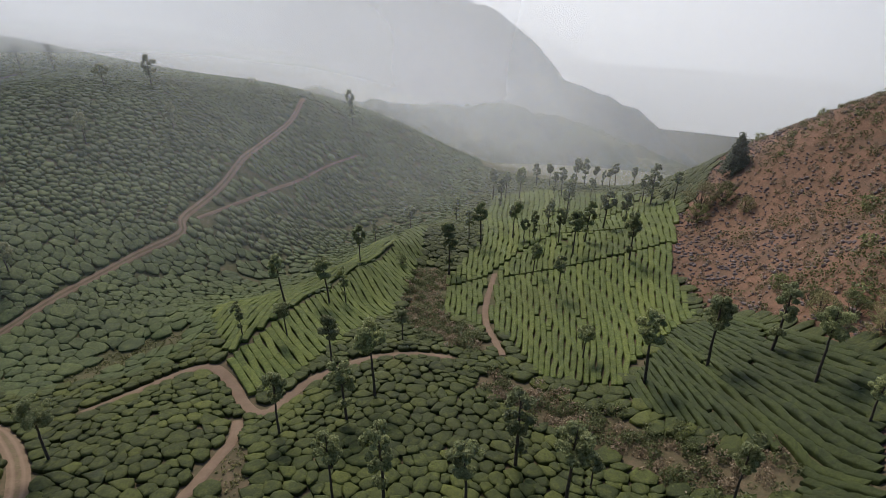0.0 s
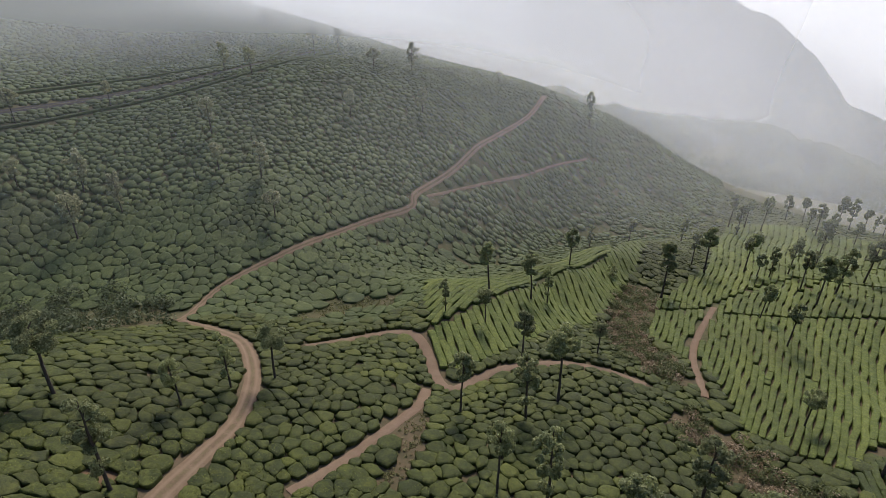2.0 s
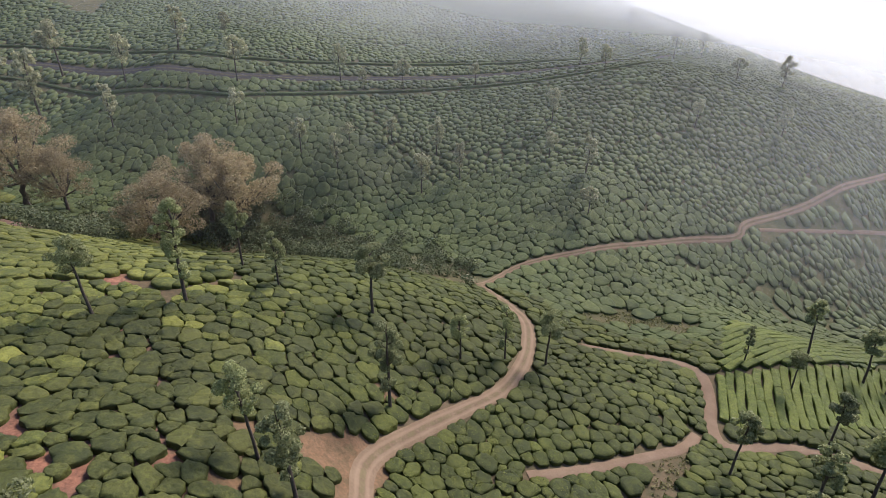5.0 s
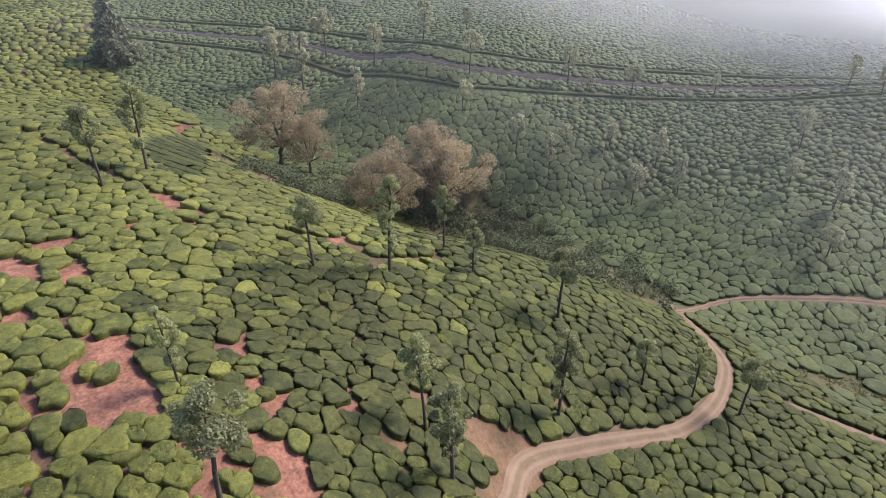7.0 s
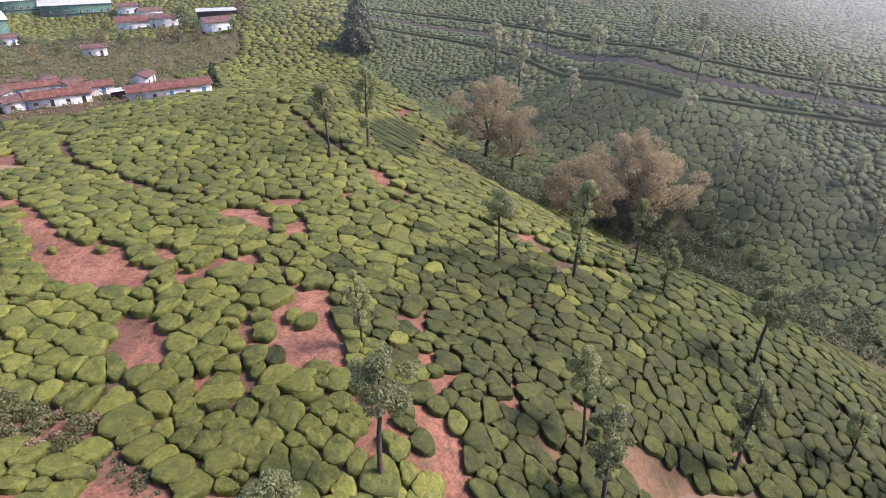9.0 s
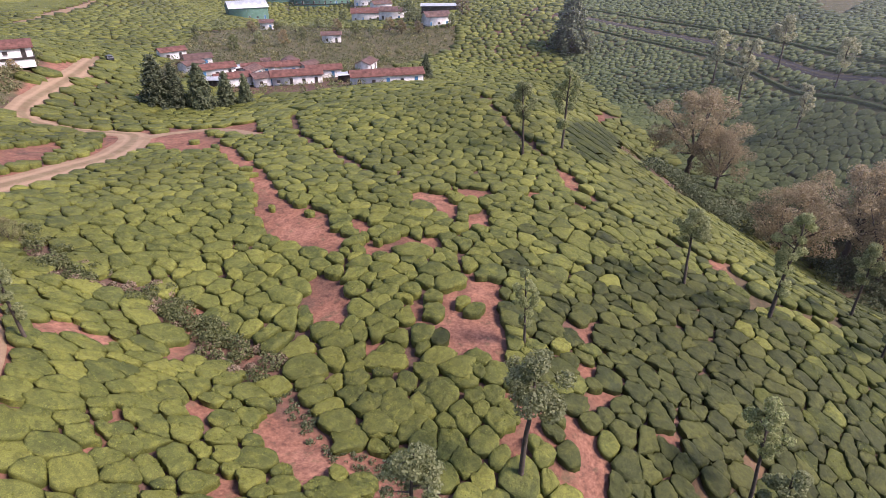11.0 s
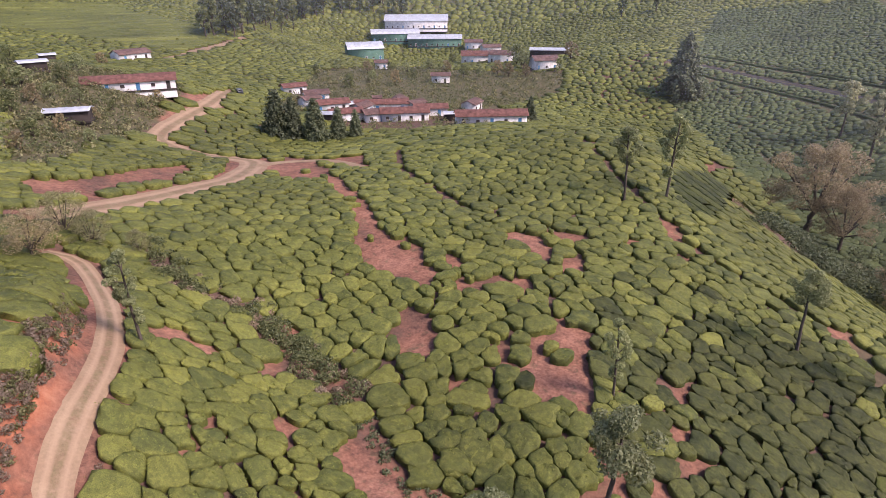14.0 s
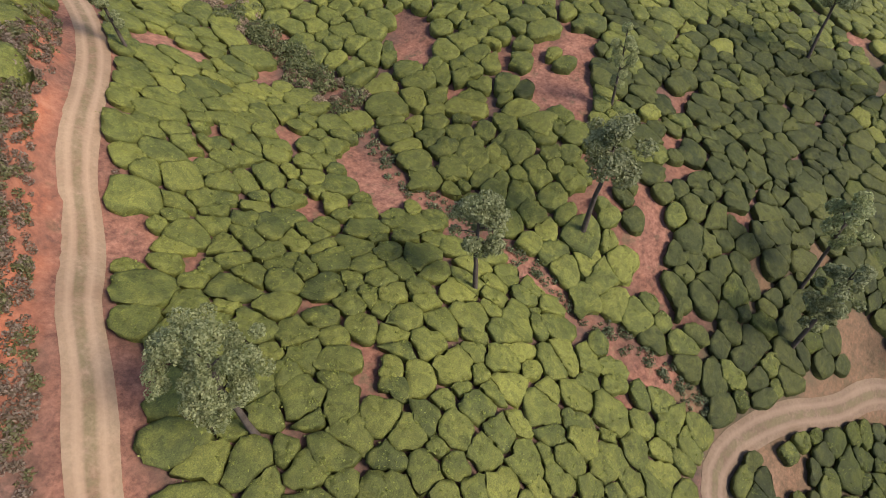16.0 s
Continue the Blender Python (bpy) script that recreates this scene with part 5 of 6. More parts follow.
LEAFY_TREES = [
    (-169.2, -175.2, 9), (-187.6, -180.2, 8), (-191.8, -171.1, 10), (-209.3, -176.3, 8), (-237.0, -188.6, 9), (-235.3, -176.7, 10), 
    (-233.5, -165.4, 9), (-233.0, -155.4, 9), (-248.4, -156.0, 10), (-270.3, -158.1, 16), (-260.8, -149.3, 14), (-245.1, -147.7, 10), 
    (-172.2, -198.2, 8), (-192.4, -205.7, 9), (-204.6, -199.8, 8), (-218.8, -198.5, 7), (-263.8, -131.0, 10), (-283.9, -135.3, 14), 
    (-296.6, -218.5, 9), (-219.6, -188.4, 8), (-249.1, -140.9, 9), (-61.8, -195.5, 9), (-52.1, -161.9, 8), (-48.9, -148.4, 7), 
    (-41.4, -139.0, 8), (-54.1, -153.0, 6), (-45.5, -127.6, 6), (-38.6, -121.6, 6), (-58.4, -149.6, 6), (-56.3, -138.0, 5),
]
LEAFY_TREES += [
    (-64.5, -147.2, 4), (-72.9, -181.2, 8), (-99.6, -227.8, 7), (-48.8, -162.0, 8), (-72.6, -150.0, 4), (-80.8, -156.7, 4), 
    (-92.2, -167.9, 5), (-47.1, -120.2, 5), (-32.6, -111.8, 5), (-62.9, -167.7, 7), (-11.1, 138.3, 6),
]
PINE_TREES = [
    (-180.3, -281.3, 20), (-189.7, -285.3, 20), (-199.8, -285.1, 22), (-213.5, -293.8, 18), (-175.0, -280.5, 16), (-189.0, -277.3, 18), 
    (-277.2, -337.8, 16), (-299.3, -352.0, 18), (-311.3, -353.5, 14), (-351.8, -371.7, 14), (-373.6, -367.9, 16), (-396.6, -351.1, 14), 
    (-242.7, -306.5, 14), (-326.1, -360.5, 16), (-243.3, -317.7, 16), (-430.9, -288.7, 13), (-440.2, -278.2, 12), (-445.1, -259.7, 13), 
    (-450.9, -242.4, 12), (-450.9, -222.7, 13), (-448.3, -202.7, 12), (-411.7, -326.8, 13), (-427.2, -314.9, 12), (-417.0, -163.4, 13), 
    (-424.5, -143.2, 12),
]
plant([leafy_tree(61, "shade_tree", "broad russet-leaved tree in the valley scrub", RUST_LEAF, 13000, 0.12, 4.3, 3.0, 60, tuft=0.17),
       leafy_tree(62, "shade_tree", "broad russet-leaved tree in the valley scrub", RUST_LEAF, 13000, 0.12, 4.7, 2.6, 66, tuft=0.16)], WIDES, 7)
plant([conifer(63, "fir_tree", "tall dark fir standing alone among tea", 4.0, 15, 0.40, 5200)], FIRS, 8, (0.95, 1.0))
plant([conifer(64, "cedar_tree", "dense dark conifer at the village's edge", 3.4, 12, 0.27, 6500),
       conifer(65, "cedar_tree", "dense dark evergreen at the village's edge", 2.8, 14, 0.27, 6500)], CEDARS, 9)
plant([leafy_tree(72, "roadside_shrub", "tall olive shrub at a bend of the track", KHAKI_LEAF, 6000, 0.15, 4.6, 1.2, 50, tuft=0.16)], [(-24.6, -69.0, 4.6), (-23.6, -73.0, 5.6), (-27.8, -65.5, 3.4)], 13)
plant([leafy_tree(75, "thicket_bush", "dense brown-green bush at the foot of a dry hill", KHAKI_LEAF, 2600, 0.26, 5.6, 1.0, 40, tuft=0.17),
       leafy_tree(76, "thicket_bush", "dense brown-green bush at the foot of a dry hill", SHRUB_LEAF, 2600, 0.26, 5.2, 1.0, 40, tuft=0.17)],
      [(78.5, 162.8, 9.0), (82.7, 159.0, 7.0), (83.7, 147.9, 5.0), (74.4, 155.4, 6.0), (58.8, 75.7, 4.6), (59.3, 70.1, 4.8), (58.4, 63.1, 4.2), (61.0, 81.4, 3.6), (61.3, 66.5, 4.0)], 14)
plant([leafy_tree(66, "thorn_tree", "small twisted tree with sparse russet leaves", RUST_LEAF, 5200, 0.16, 5.4, 2.6, 34)], SMALLS, 10)
plant([leafy_tree(67, "village_tree", "round leafy tree near the village", SHRUB_LEAF, 1100, 0.42, 4.2, 2.0, 26, "trees round the village"),
       leafy_tree(68, "village_tree", "light leafy tree near the village", OAK_LEAF, 1100, 0.42, 3.8, 2.4, 24, "trees round the village"),
       leafy_tree(69, "village_tree", "round leafy tree near the village", RUST_LEAF, 1100, 0.42, 3.6, 1.6, 24, "trees round the village")],
      [(x, y, tall * 0.68) for x, y, tall in LEAFY_TREES], 11)
wood_rng = np.random.default_rng(74)
for x, y in smooth_line([(-184.5, -287.7), (-206.5, -299.5), (-243.4, -334.6), (-287.5, -349.7), (-328.4, -346.8), (-363.7, -318.0)], 9.0):
    for row in range(2):
        PINE_TREES.append((x * (1 + 0.03 * row) + wood_rng.uniform(-4, 4), y * (1 + 0.03 * row) + wood_rng.uniform(-4, 4), wood_rng.uniform(13, 21)))
plant([leafy_tree(70, "forest_tree", "tall dark tree behind the factory", SHRUB_LEAF, 480, 0.75, 2.2, 3.0, 16, "dark wood behind the factory"),
       leafy_tree(71, "forest_tree", "tall dark tree behind the factory", FIR_LEAF, 480, 0.75, 2.0, 2.6, 16, "dark wood behind the factory")],
      PINE_TREES, 12)


# ---- scrub ----
def scatter_along(corridors, each, rng):
    """Loose spots within strips of the plan; each: square metres for one spot."""
    out = []
    for pts, w in corridors:
        line = smooth_line(pts, 1.0)
        n = int(len(line) * w / each)
        k = rng.integers(0, len(line), n)
        out.append(line[k] + rng.uniform(-0.55, 0.55, (n, 2)) * w)
    return np.concatenate(out)


def scrub(name, spots, sizes, leaves, leaf, material, label, rng, squash=0.75):
    z = height(spots[:, 0], spots[:, 1]) + sizes * 0.45
    v, f = clumps(np.column_stack([spots, z]), sizes, leaves, leaf, rng, squash)
    tagged(new(name, mesh(name, v, f, material)), label, "shrubs", kind="stuff")


def build_scrub():
    rng = np.random.default_rng(71)
    s = scatter_along(SHRUB_VALLEY, 5.0, rng)
    scrub("valley_scrub", s, rng.uniform(0.8, 3.0, len(s)), 60000, 0.32, SCRUB_LEAF, "dense dark green scrub along the valley bottom", rng)
    s = scatter_along(SHRUB_SOUTH, 1.2, rng)
    half = rng.random(len(s)) < 0.6
    scrub("gully_scrub", s[half], rng.uniform(0.4, 1.25, half.sum()), 16000, 0.16, SHRUB_LEAF, "leafy weeds and shrubs in a gully", rng)
    scrub("gully_scrub", s[~half], rng.uniform(0.3, 0.8, (~half).sum()), 10000, 0.15, DRY_LEAF, "dry flowering weeds in a gully", rng)
    s = scatter_along([([(-29.4, -31.8), (-26.3, -25.8), (-25.5, -22.0), (-25.9, -18.8), (-25.4, -14.5), (-26.1, -11.1), (-25.3, -7.3), (-26.0, -3.5), (-26.7, 1.5), (-26.5, 6.2)], 1.7)], 0.28, rng)
    scrub("ditch_weeds", s, rng.uniform(0.12, 0.42, len(s)), 9000, 0.10, SCRUB_LEAF, "dark weeds along a dry ditch", rng)
    s = scatter_along(SHRUB_NORTH, 1.5, rng)
    half = rng.random(len(s)) < 0.5
    scrub("gully_scrub", s[half], rng.uniform(0.5, 1.6, half.sum()), 24000, 0.22, SHRUB_LEAF, "green shrubs along a stream gully", rng)
    scrub("gully_scrub", s[~half], rng.uniform(0.4, 1.2, (~half).sum()), 17000, 0.22, DRY_LEAF, "dry brown weeds along a stream gully", rng)
    # the dry hill
    n = 15000
    q = np.column_stack([rng.uniform(40, 150, n), rng.uniform(40, 240, n)])
    q = q[inside(q, RED_SIDE)]
    thick = wave(q[:, 0], q[:, 1], 34, 3) + 0.6 * wave(q[:, 0], q[:, 1], 9, 4) + height(q[:, 0], q[:, 1]) / 24 - 0.55
    odds = thick + rng.normal(0, 0.45, len(q))
    green, dry = q[odds > 0.65], q[(odds > -0.35) & (odds <= 0.65)]
    scrub("hill_scrub", dry, rng.uniform(0.25, 0.9, len(dry)), 34000, 0.26, DRY_LEAF, "dry brown brush on a bare red hillside", rng, 0.6)
    scrub("hill_scrub", green, rng.uniform(0.4, 1.4, len(green)), 40000, 0.31, HILL_LEAF, "olive shrubs on a bare red hillside", rng, 0.6)
    big = green[rng.permutation(len(green))[:70]]
    scrub("hill_scrub", big, rng.uniform(1.0, 2.2, 70), 9000, 0.34, SHRUB_LEAF, "larger green bushes on a dry hillside", rng, 0.75)
    # loose stones
    rock = q[(odds < 0.35)][:7000]
    r = rng.uniform(0.15, 0.5, len(rock)) + 0.15 * (wave(rock[:, 0], rock[:, 1], 15, 6) > 0.2)
    unit = np.array([(1, 0, 0), (0, 1, 0), (-1, 0, 0), (0, -1, 0), (0, 0, 0.7), (0, 0, -0.6)], float)
    v = unit[None] * r[:, None, None] * rng.uniform(0.45, 1.7, (len(rock), 6, 1)) + np.column_stack([rock, height(*rock.T) + r * 0.2])[:, None]
    tri = np.array([(0, 1, 4), (1, 2, 4), (2, 3, 4), (3, 0, 4), (1, 0, 5), (2, 1, 5), (3, 2, 5), (0, 3, 5)])
    f = (tri[None] + 6 * np.arange(len(rock))[:, None, None]).reshape(-1, 3)
    tagged(new("stones", mesh("stones", v.reshape(-1, 3), f, STONE)), "grey-brown stones strewn over a dry hillside", "stones", kind="stuff")
    # weeds on the cut bank beside the southern track
    q = scatter_along(SHRUB_BANK, 0.09, rng)
    q = q[gap_to(q, smooth_line(TRACK_SOUTH, 1.0)) > 1.75]
    half = rng.random(len(q)) < 0.72
    scrub("bank_weeds", q[half], rng.uniform(0.10, 0.42, half.sum()), 36000, 0.10, DRY_LEAF, "dry grass and weeds on a red bank", rng)
    scrub("bank_weeds", q[~half], rng.uniform(0.10, 0.45, (~half).sum()), 15000, 0.11, HILL_LEAF, "green weeds on a red bank", rng)
    # weeds in the clearings
    q = scatter_along(CLEARING, 0.35, rng)
    scrub("clearing_weeds", q, rng.uniform(0.10, 0.34, len(q)), 14000, 0.16, HILL_LEAF, "low green weeds in a clearing among tea", rng)
    # rough ground round the houses
    for field, n, label in ((SCRUB_WEST, 2200, "rough scrub on the slope above the village track"), (SCRUB_MID, 2600, "gardens and scrub below the factory"),
                            (VILLAGE, 480, "garden shrubs between the village houses")):
        p = np.array(field)
        q = rng.uniform(p.min(0), p.max(0), (n * 3, 2))
        q = q[inside(q, field)][:n]
        half = rng.random(len(q)) < (0.85 if n == 2600 else 0.6)
        scrub("rough_scrub", q[half], rng.uniform(0.4, 2.3 if n == 2600 else 1.5, half.sum()), 24000 if n == 2600 else 15000 if n > 500 else 6000, 0.30, SHRUB_LEAF, label, rng)
        scrub("rough_scrub", q[~half], rng.uniform(0.3, 1.3, (~half).sum()), 14000 if n > 500 else 3000, 0.34, KHAKI_LEAF, label, rng)


STONE = plain("stone", (0.175, 0.140, 0.132), 0.9, wear=0.5, scale=2.0)
build_scrub()


# ---- houses ----
WHITEWASH = plain("whitewash", (0.72, 0.70, 0.66), 0.9, wear=0.35, scale=0.6)
ROOF_TILE = plain("roof_tile", (0.165, 0.078, 0.062), 0.9, wear=0.65, scale=0.9)
ROOF_OLD = plain("rusted_sheet", (0.14, 0.085, 0.072), 0.8, wear=0.6, scale=0.7)
ROOF_GREY = plain("grey_sheet", (0.50, 0.53, 0.55), 0.5, 0.3, 0.3, 0.5)
GREEN_WALL = plain("green_sheet", (0.10, 0.20, 0.15), 0.7, wear=0.3, scale=0.5)
DOOR_BLUE = plain("blue_paint", (0.07, 0.20, 0.34), 0.6, wear=0.3)
DARK = plain("dark_wood", (0.05, 0.04, 0.035), 0.8)


def boxes(name, items, material):
    """Bevelled blocks in one mesh: centre, size."""
    bm = bmesh.new()
    for centre, size in items:
        made = bmesh.ops.create_cube(bm, size=1.0, matrix=Matrix.Translation(centre) @ Matrix.Diagonal((*size, 1)))
        bmesh.ops.bevel(bm, geom=list({e for v in made["verts"] for e in v.link_edges}), offset=min(size) * 0.08, segments=1, affect="EDGES")
    me = bpy.data.meshes.new(name)
    bm.to_mesh(me)
    bm.free()
    me.materials.append(material)
    return me


def gable_roof(length, width, rise, over, thick, ribs=1.2):
    """Two pitched slabs with a ridge and raised ribs down the slope."""
    n = int(length / ribs) * 4 + 1
    x = np.linspace(-length / 2 - over, length / 2 + over, n)
    wave_up = np.where(np.arange(n) % 4 == 0, 0.07, 0.0)
    hw = width / 2 + over
    rows = [(-hw, -rise * over / (width / 2), 0), (0, rise, 0), (hw, -rise * over / (width / 2), 0)]
    v = []
    for y, z, _ in rows:
        v.append(np.column_stack([x, np.full(n, y), z + wave_up]))
    for y, z, _ in rows:
        v.append(np.column_stack([x, np.full(n, y), np.full(n, z - thick)]))
    v = np.concatenate(v)
    i = np.arange(6 * n).reshape(6, n)
    f = []
    for a, b in ((0, 1), (1, 2), (4, 3), (5, 4), (3, 0), (2, 5)):
        f.append(np.stack([i[a, :-1], i[a, 1:], i[b, 1:], i[b, :-1]], -1))
    for k in (0, n - 1):
        f.append(np.array([[i[0, k], i[1, k], i[4, k], i[3, k]], [i[1, k], i[2, k], i[5, k], i[4, k]]]))
    return v, np.concatenate(f)


def house(name, x, y, length, width, wall, turn, label, wall_mat, roof_mat, bays, rise, doors=True, seed=0):
    """A low gabled house, its long side to the slope below."""
    rng = np.random.default_rng(seed)
    root = new(name)
    root.matrix_basis = pose(x, y, float(height(x, y)) - 0.3, 0, 0, turn + 180)
    h = wall + 0.6
    L2, W2 = length / 2, width / 2
    v = np.array([(-L2, -W2, -2), (L2, -W2, -2), (L2, W2, -2), (-L2, W2, -2), (-L2, -W2, h), (L2, -W2, h), (L2, W2, h), (-L2, W2, h),
                  (-L2, 0, h + rise - 0.12), (L2, 0, h + rise - 0.12)])
    quads = np.array([(0, 1, 5, 4), (2, 3, 7, 6), (1, 2, 6, 5), (3, 0, 4, 7)])
    tris = np.array([(5, 6, 9), (7, 4, 8)])
    part("wall", mesh("wall", v, [quads, tris], wall_mat), root)
    rv, rf = gable_roof(length, width, rise, 0.5, 0.1)
    part("roof", mesh("roof", rv + [0, 0, h + 0.02], rf, roof_mat), root)
    part("plinth", boxes("plinth", [((0, 0, 0.15), (length + 0.5, width + 0.5, 0.5))], DARK), root)
    if doors:
        for k in range(bays):
            cx = -L2 + length * (k + 0.5) / bays
            for side in (-1, 1):
                yy = side * (W2 + 0.015)
                if (k + side) % 2:
                    d = part("door", boxes("door", [((cx, yy, 0.4 + 0.95), (0.95, 0.07, 1.9))], DOOR_BLUE if rng.random() < 0.5 else DARK), root)
                    part("door_frame", boxes("door_frame", [((cx - 0.52, yy, 1.35), (0.09, 0.1, 1.95)), ((cx + 0.52, yy, 1.35), (0.09, 0.1, 1.95)),
                                                            ((cx, yy, 2.36), (1.15, 0.1, 0.09))], WHITEWASH), d)
                else:
                    w = part("window", boxes("window", [((cx, yy, 1.55), (1.0, 0.06, 0.9))], DARK), root)
                    part("window_sill", boxes("window_sill", [((cx, yy + side * 0.06, 1.07), (1.2, 0.2, 0.08))], WHITEWASH), w)
    return tagged(root, label, "house" if name in ("row_house", "cottage") else "building")


HOUSES = [
    ('row_house', -146.1, -93.5, 20.5, 5.3, 2.6, 131),
    ('row_house', -141.5, -122.9, 14.8, 5.3, 2.6, 135),
    ('row_house', -150.8, -137.6, 12.3, 4.9, 2.6, 138),
    ('cottage', -138.8, -139.2, 7.4, 4.9, 2.6, 195),
    ('row_house', -133.1, -147.8, 11.5, 4.9, 2.5, 153),
    ('cottage', -153.2, -145.6, 2.5, 2.5, 3.0, 134),
    ('cottage', -157.7, -131.9, 6.6, 4.1, 2.6, 180),
    ('row_house', -138.8, -172.7, 8.2, 4.1, 2.5, 161),
    ('row_house', -128.4, -135.9, 9.8, 4.5, 2.5, 147),
    ('row_house', -153.9, -122.2, 10.7, 4.5, 2.5, 133),
    ('cottage', -130.6, -155.0, 6.6, 4.1, 2.5, 180),
    ('row_house', -145.2, -141.5, 9.8, 4.5, 2.5, 134),
    ('row_house', -77.4, -163.3, 22.0, 6.0, 2.2, 151),
    ('cottage', -121.2, -250.3, 13.0, 7.0, 2.3, 184),
    ('shed', -94.9, -261.5, 5.0, 4.0, 2.2, 170),
    ('shed', -62.5, -183.1, 6.0, 4.0, 2.2, 171),
    ('shed', -51.1, -137.5, 8.0, 4.0, 2.0, 145),
    ('factory_hall', -362.0, -299.7, 46.0, 20.0, 5, 127),
    ('factory_wing', -338.2, -300.6, 34.0, 12.0, 5, 136),
    ('factory_wing', -351.8, -274.5, 38.0, 11.0, 5, 126),
    ('pump_shed', -253.4, -249.1, 20.0, 12.0, 6, 145),
    ('cottage', -359.3, -246.0, 12.0, 8.0, 4, 124),
    ('cottage', -342.3, -220.8, 12.0, 8.0, 4, 143),
    ('row_house', -287.2, -194.9, 16.0, 9.0, 4, 124),
    ('cottage', -283.4, -175.4, 13.0, 9.0, 4, 107),
    ('cottage', -266.6, -141.0, 12.0, 9.0, 4, 138),
    ('shed', -297.4, -154.4, 20.0, 8.0, 3, 117),
    ('cottage', -220.6, -205.7, 6.0, 5.0, 3, 133),
    ('cottage', -214.3, -164.2, 8.0, 5.0, 3, 127),
    ('shed', -141.6, -145.9, 6.0, 4.0, 2.2, 166),
    ('shed', -147.9, -121.5, 5.0, 4.0, 2.2, 129),
    ('cottage', -134.6, -129.7, 7.0, 5.0, 2.5, 154),
    ('shed', -148.9, -109.6, 5.0, 3.5, 2.1, 136),
    ('cottage', -172.7, -118.6, 8.0, 5.0, 2.5, 194),
    ('shed', -123.0, -138.2, 5.0, 4.0, 2.2, 118),
    ('cottage', -158.9, -140.8, 7.0, 5.0, 2.5, 212),
    ('cottage', -139.3, -161.5, 8.0, 5.0, 2.5, 149),
]


def build_houses():
    looks = {
        "row_house": ("long whitewashed row house under a red roof", WHITEWASH, ROOF_TILE, 1.7),
        "cottage": ("small whitewashed cottage with a gabled roof", WHITEWASH, ROOF_OLD, 1.5),
        "shed": ("low shed under rusty metal sheets", DARK, ROOF_GREY, 0.8),
        "factory_hall": ("large white tea factory under a grey metal roof", WHITEWASH, ROOF_GREY, 4.0),
        "factory_wing": ("green-walled factory wing under a pale metal roof", GREEN_WALL, ROOF_GREY, 1.6),
        "pump_shed": ("green-walled loading shed with a pale roof", GREEN_WALL, ROOF_GREY, 1.8),
    }
    for k, (name, x, y, length, width, wall, turn) in enumerate(HOUSES):
        label, wall_mat, roof_mat, rise = looks[name]
        house(name, x, y, length, width, wall, turn, label, wall_mat, roof_mat, max(2, int(length / 3.6)), rise * width / 7 if name != "factory_hall" else rise,
              name != "shed", k)


build_houses()


# ---- a parked car ----
def build_car(x, y, turn):
    paint, glass = plain("car_paint", (0.05, 0.055, 0.065), 0.35, 0.4, 0.1), plain("car_glass", (0.02, 0.025, 0.03), 0.08, 0.0, 0.05)
    rubber, lamp = plain("tyre_rubber", (0.02, 0.02, 0.02), 0.9), plain("lamp_glass", (0.6, 0.6, 0.58), 0.2)
    root = new("car")
    root.matrix_basis = pose(x, y, float(height(x, y)) + 0.1, 0, 0, turn)
    side = np.array([(-2.1, 0.35), (-2.1, 0.95), (-1.95, 1.05), (-1.6, 1.65), (0.3, 1.68), (0.95, 1.08), (2.0, 0.95), (2.1, 0.6), (2.1, 0.35)])
    n = len(side)
    v = np.concatenate([np.column_stack([side[:, 0], np.full(n, s * 0.85) * np.where(side[:, 1] > 1.3, 0.82, 1.0), side[:, 1]]) for s in (-1, 1)])
    k = np.arange(n)
    me = bpy.data.meshes.new("body")
    me.from_pydata(v.tolist(), [], [list(range(n))[::-1], list(range(n, 2 * n))] + [[a, (a + 1) % n, n + (a + 1) % n, n + a] for a in range(n)])
    me.materials.append(paint)
    part("body", me, root)
    part("windscreen", boxes("windscreen", [((0.66, 0, 1.38), (0.5, 1.3, 0.42))], glass), root)
    part("rear_window", boxes("rear_window", [((-1.80, 0, 1.34), (0.2, 1.25, 0.4))], glass), root)
    for s in (-1, 1):
        part("side_window", boxes("side_window", [((-0.6, s * 0.765, 1.38), (1.7, 0.06, 0.42))], glass), root)
        part("headlight", boxes("headlight", [((2.08, s * 0.62, 0.8), (0.1, 0.3, 0.18))], lamp), root)
        for wx in (-1.3, 1.3):
            wv, wf = tube([(wx, s * 0.70, 0.33), (wx, s * 0.88, 0.33)], [0.33, 0.33], 14)
            w = part("wheel", mesh("wheel", wv, wf, rubber), root)
            part("rim", boxes("rim", [((wx, s * 0.87, 0.33), (0.34, 0.05, 0.34))], lamp), w)
    tagged(root, "dark parked estate car beside the earth track", "car")


build_car(-114.5, -170.0, 250)


# ---- distance ----
def rocky(name, dark, mid, light, scale):
    m = Mat(name, 0.95)
    n = m.noise(scale, 7, 0.62)
    c = m.ramp(n, (0.35, dark), (0.5, mid), (0.68, light))
    m.colour(c)
    return m.bump(m.noise(scale * 4, 5, 0.65), 0.8, 6.0).m


FOREST = rocky("forest_slope", (0.025, 0.038, 0.022), (0.055, 0.070, 0.035), (0.12, 0.115, 0.06), 0.012)


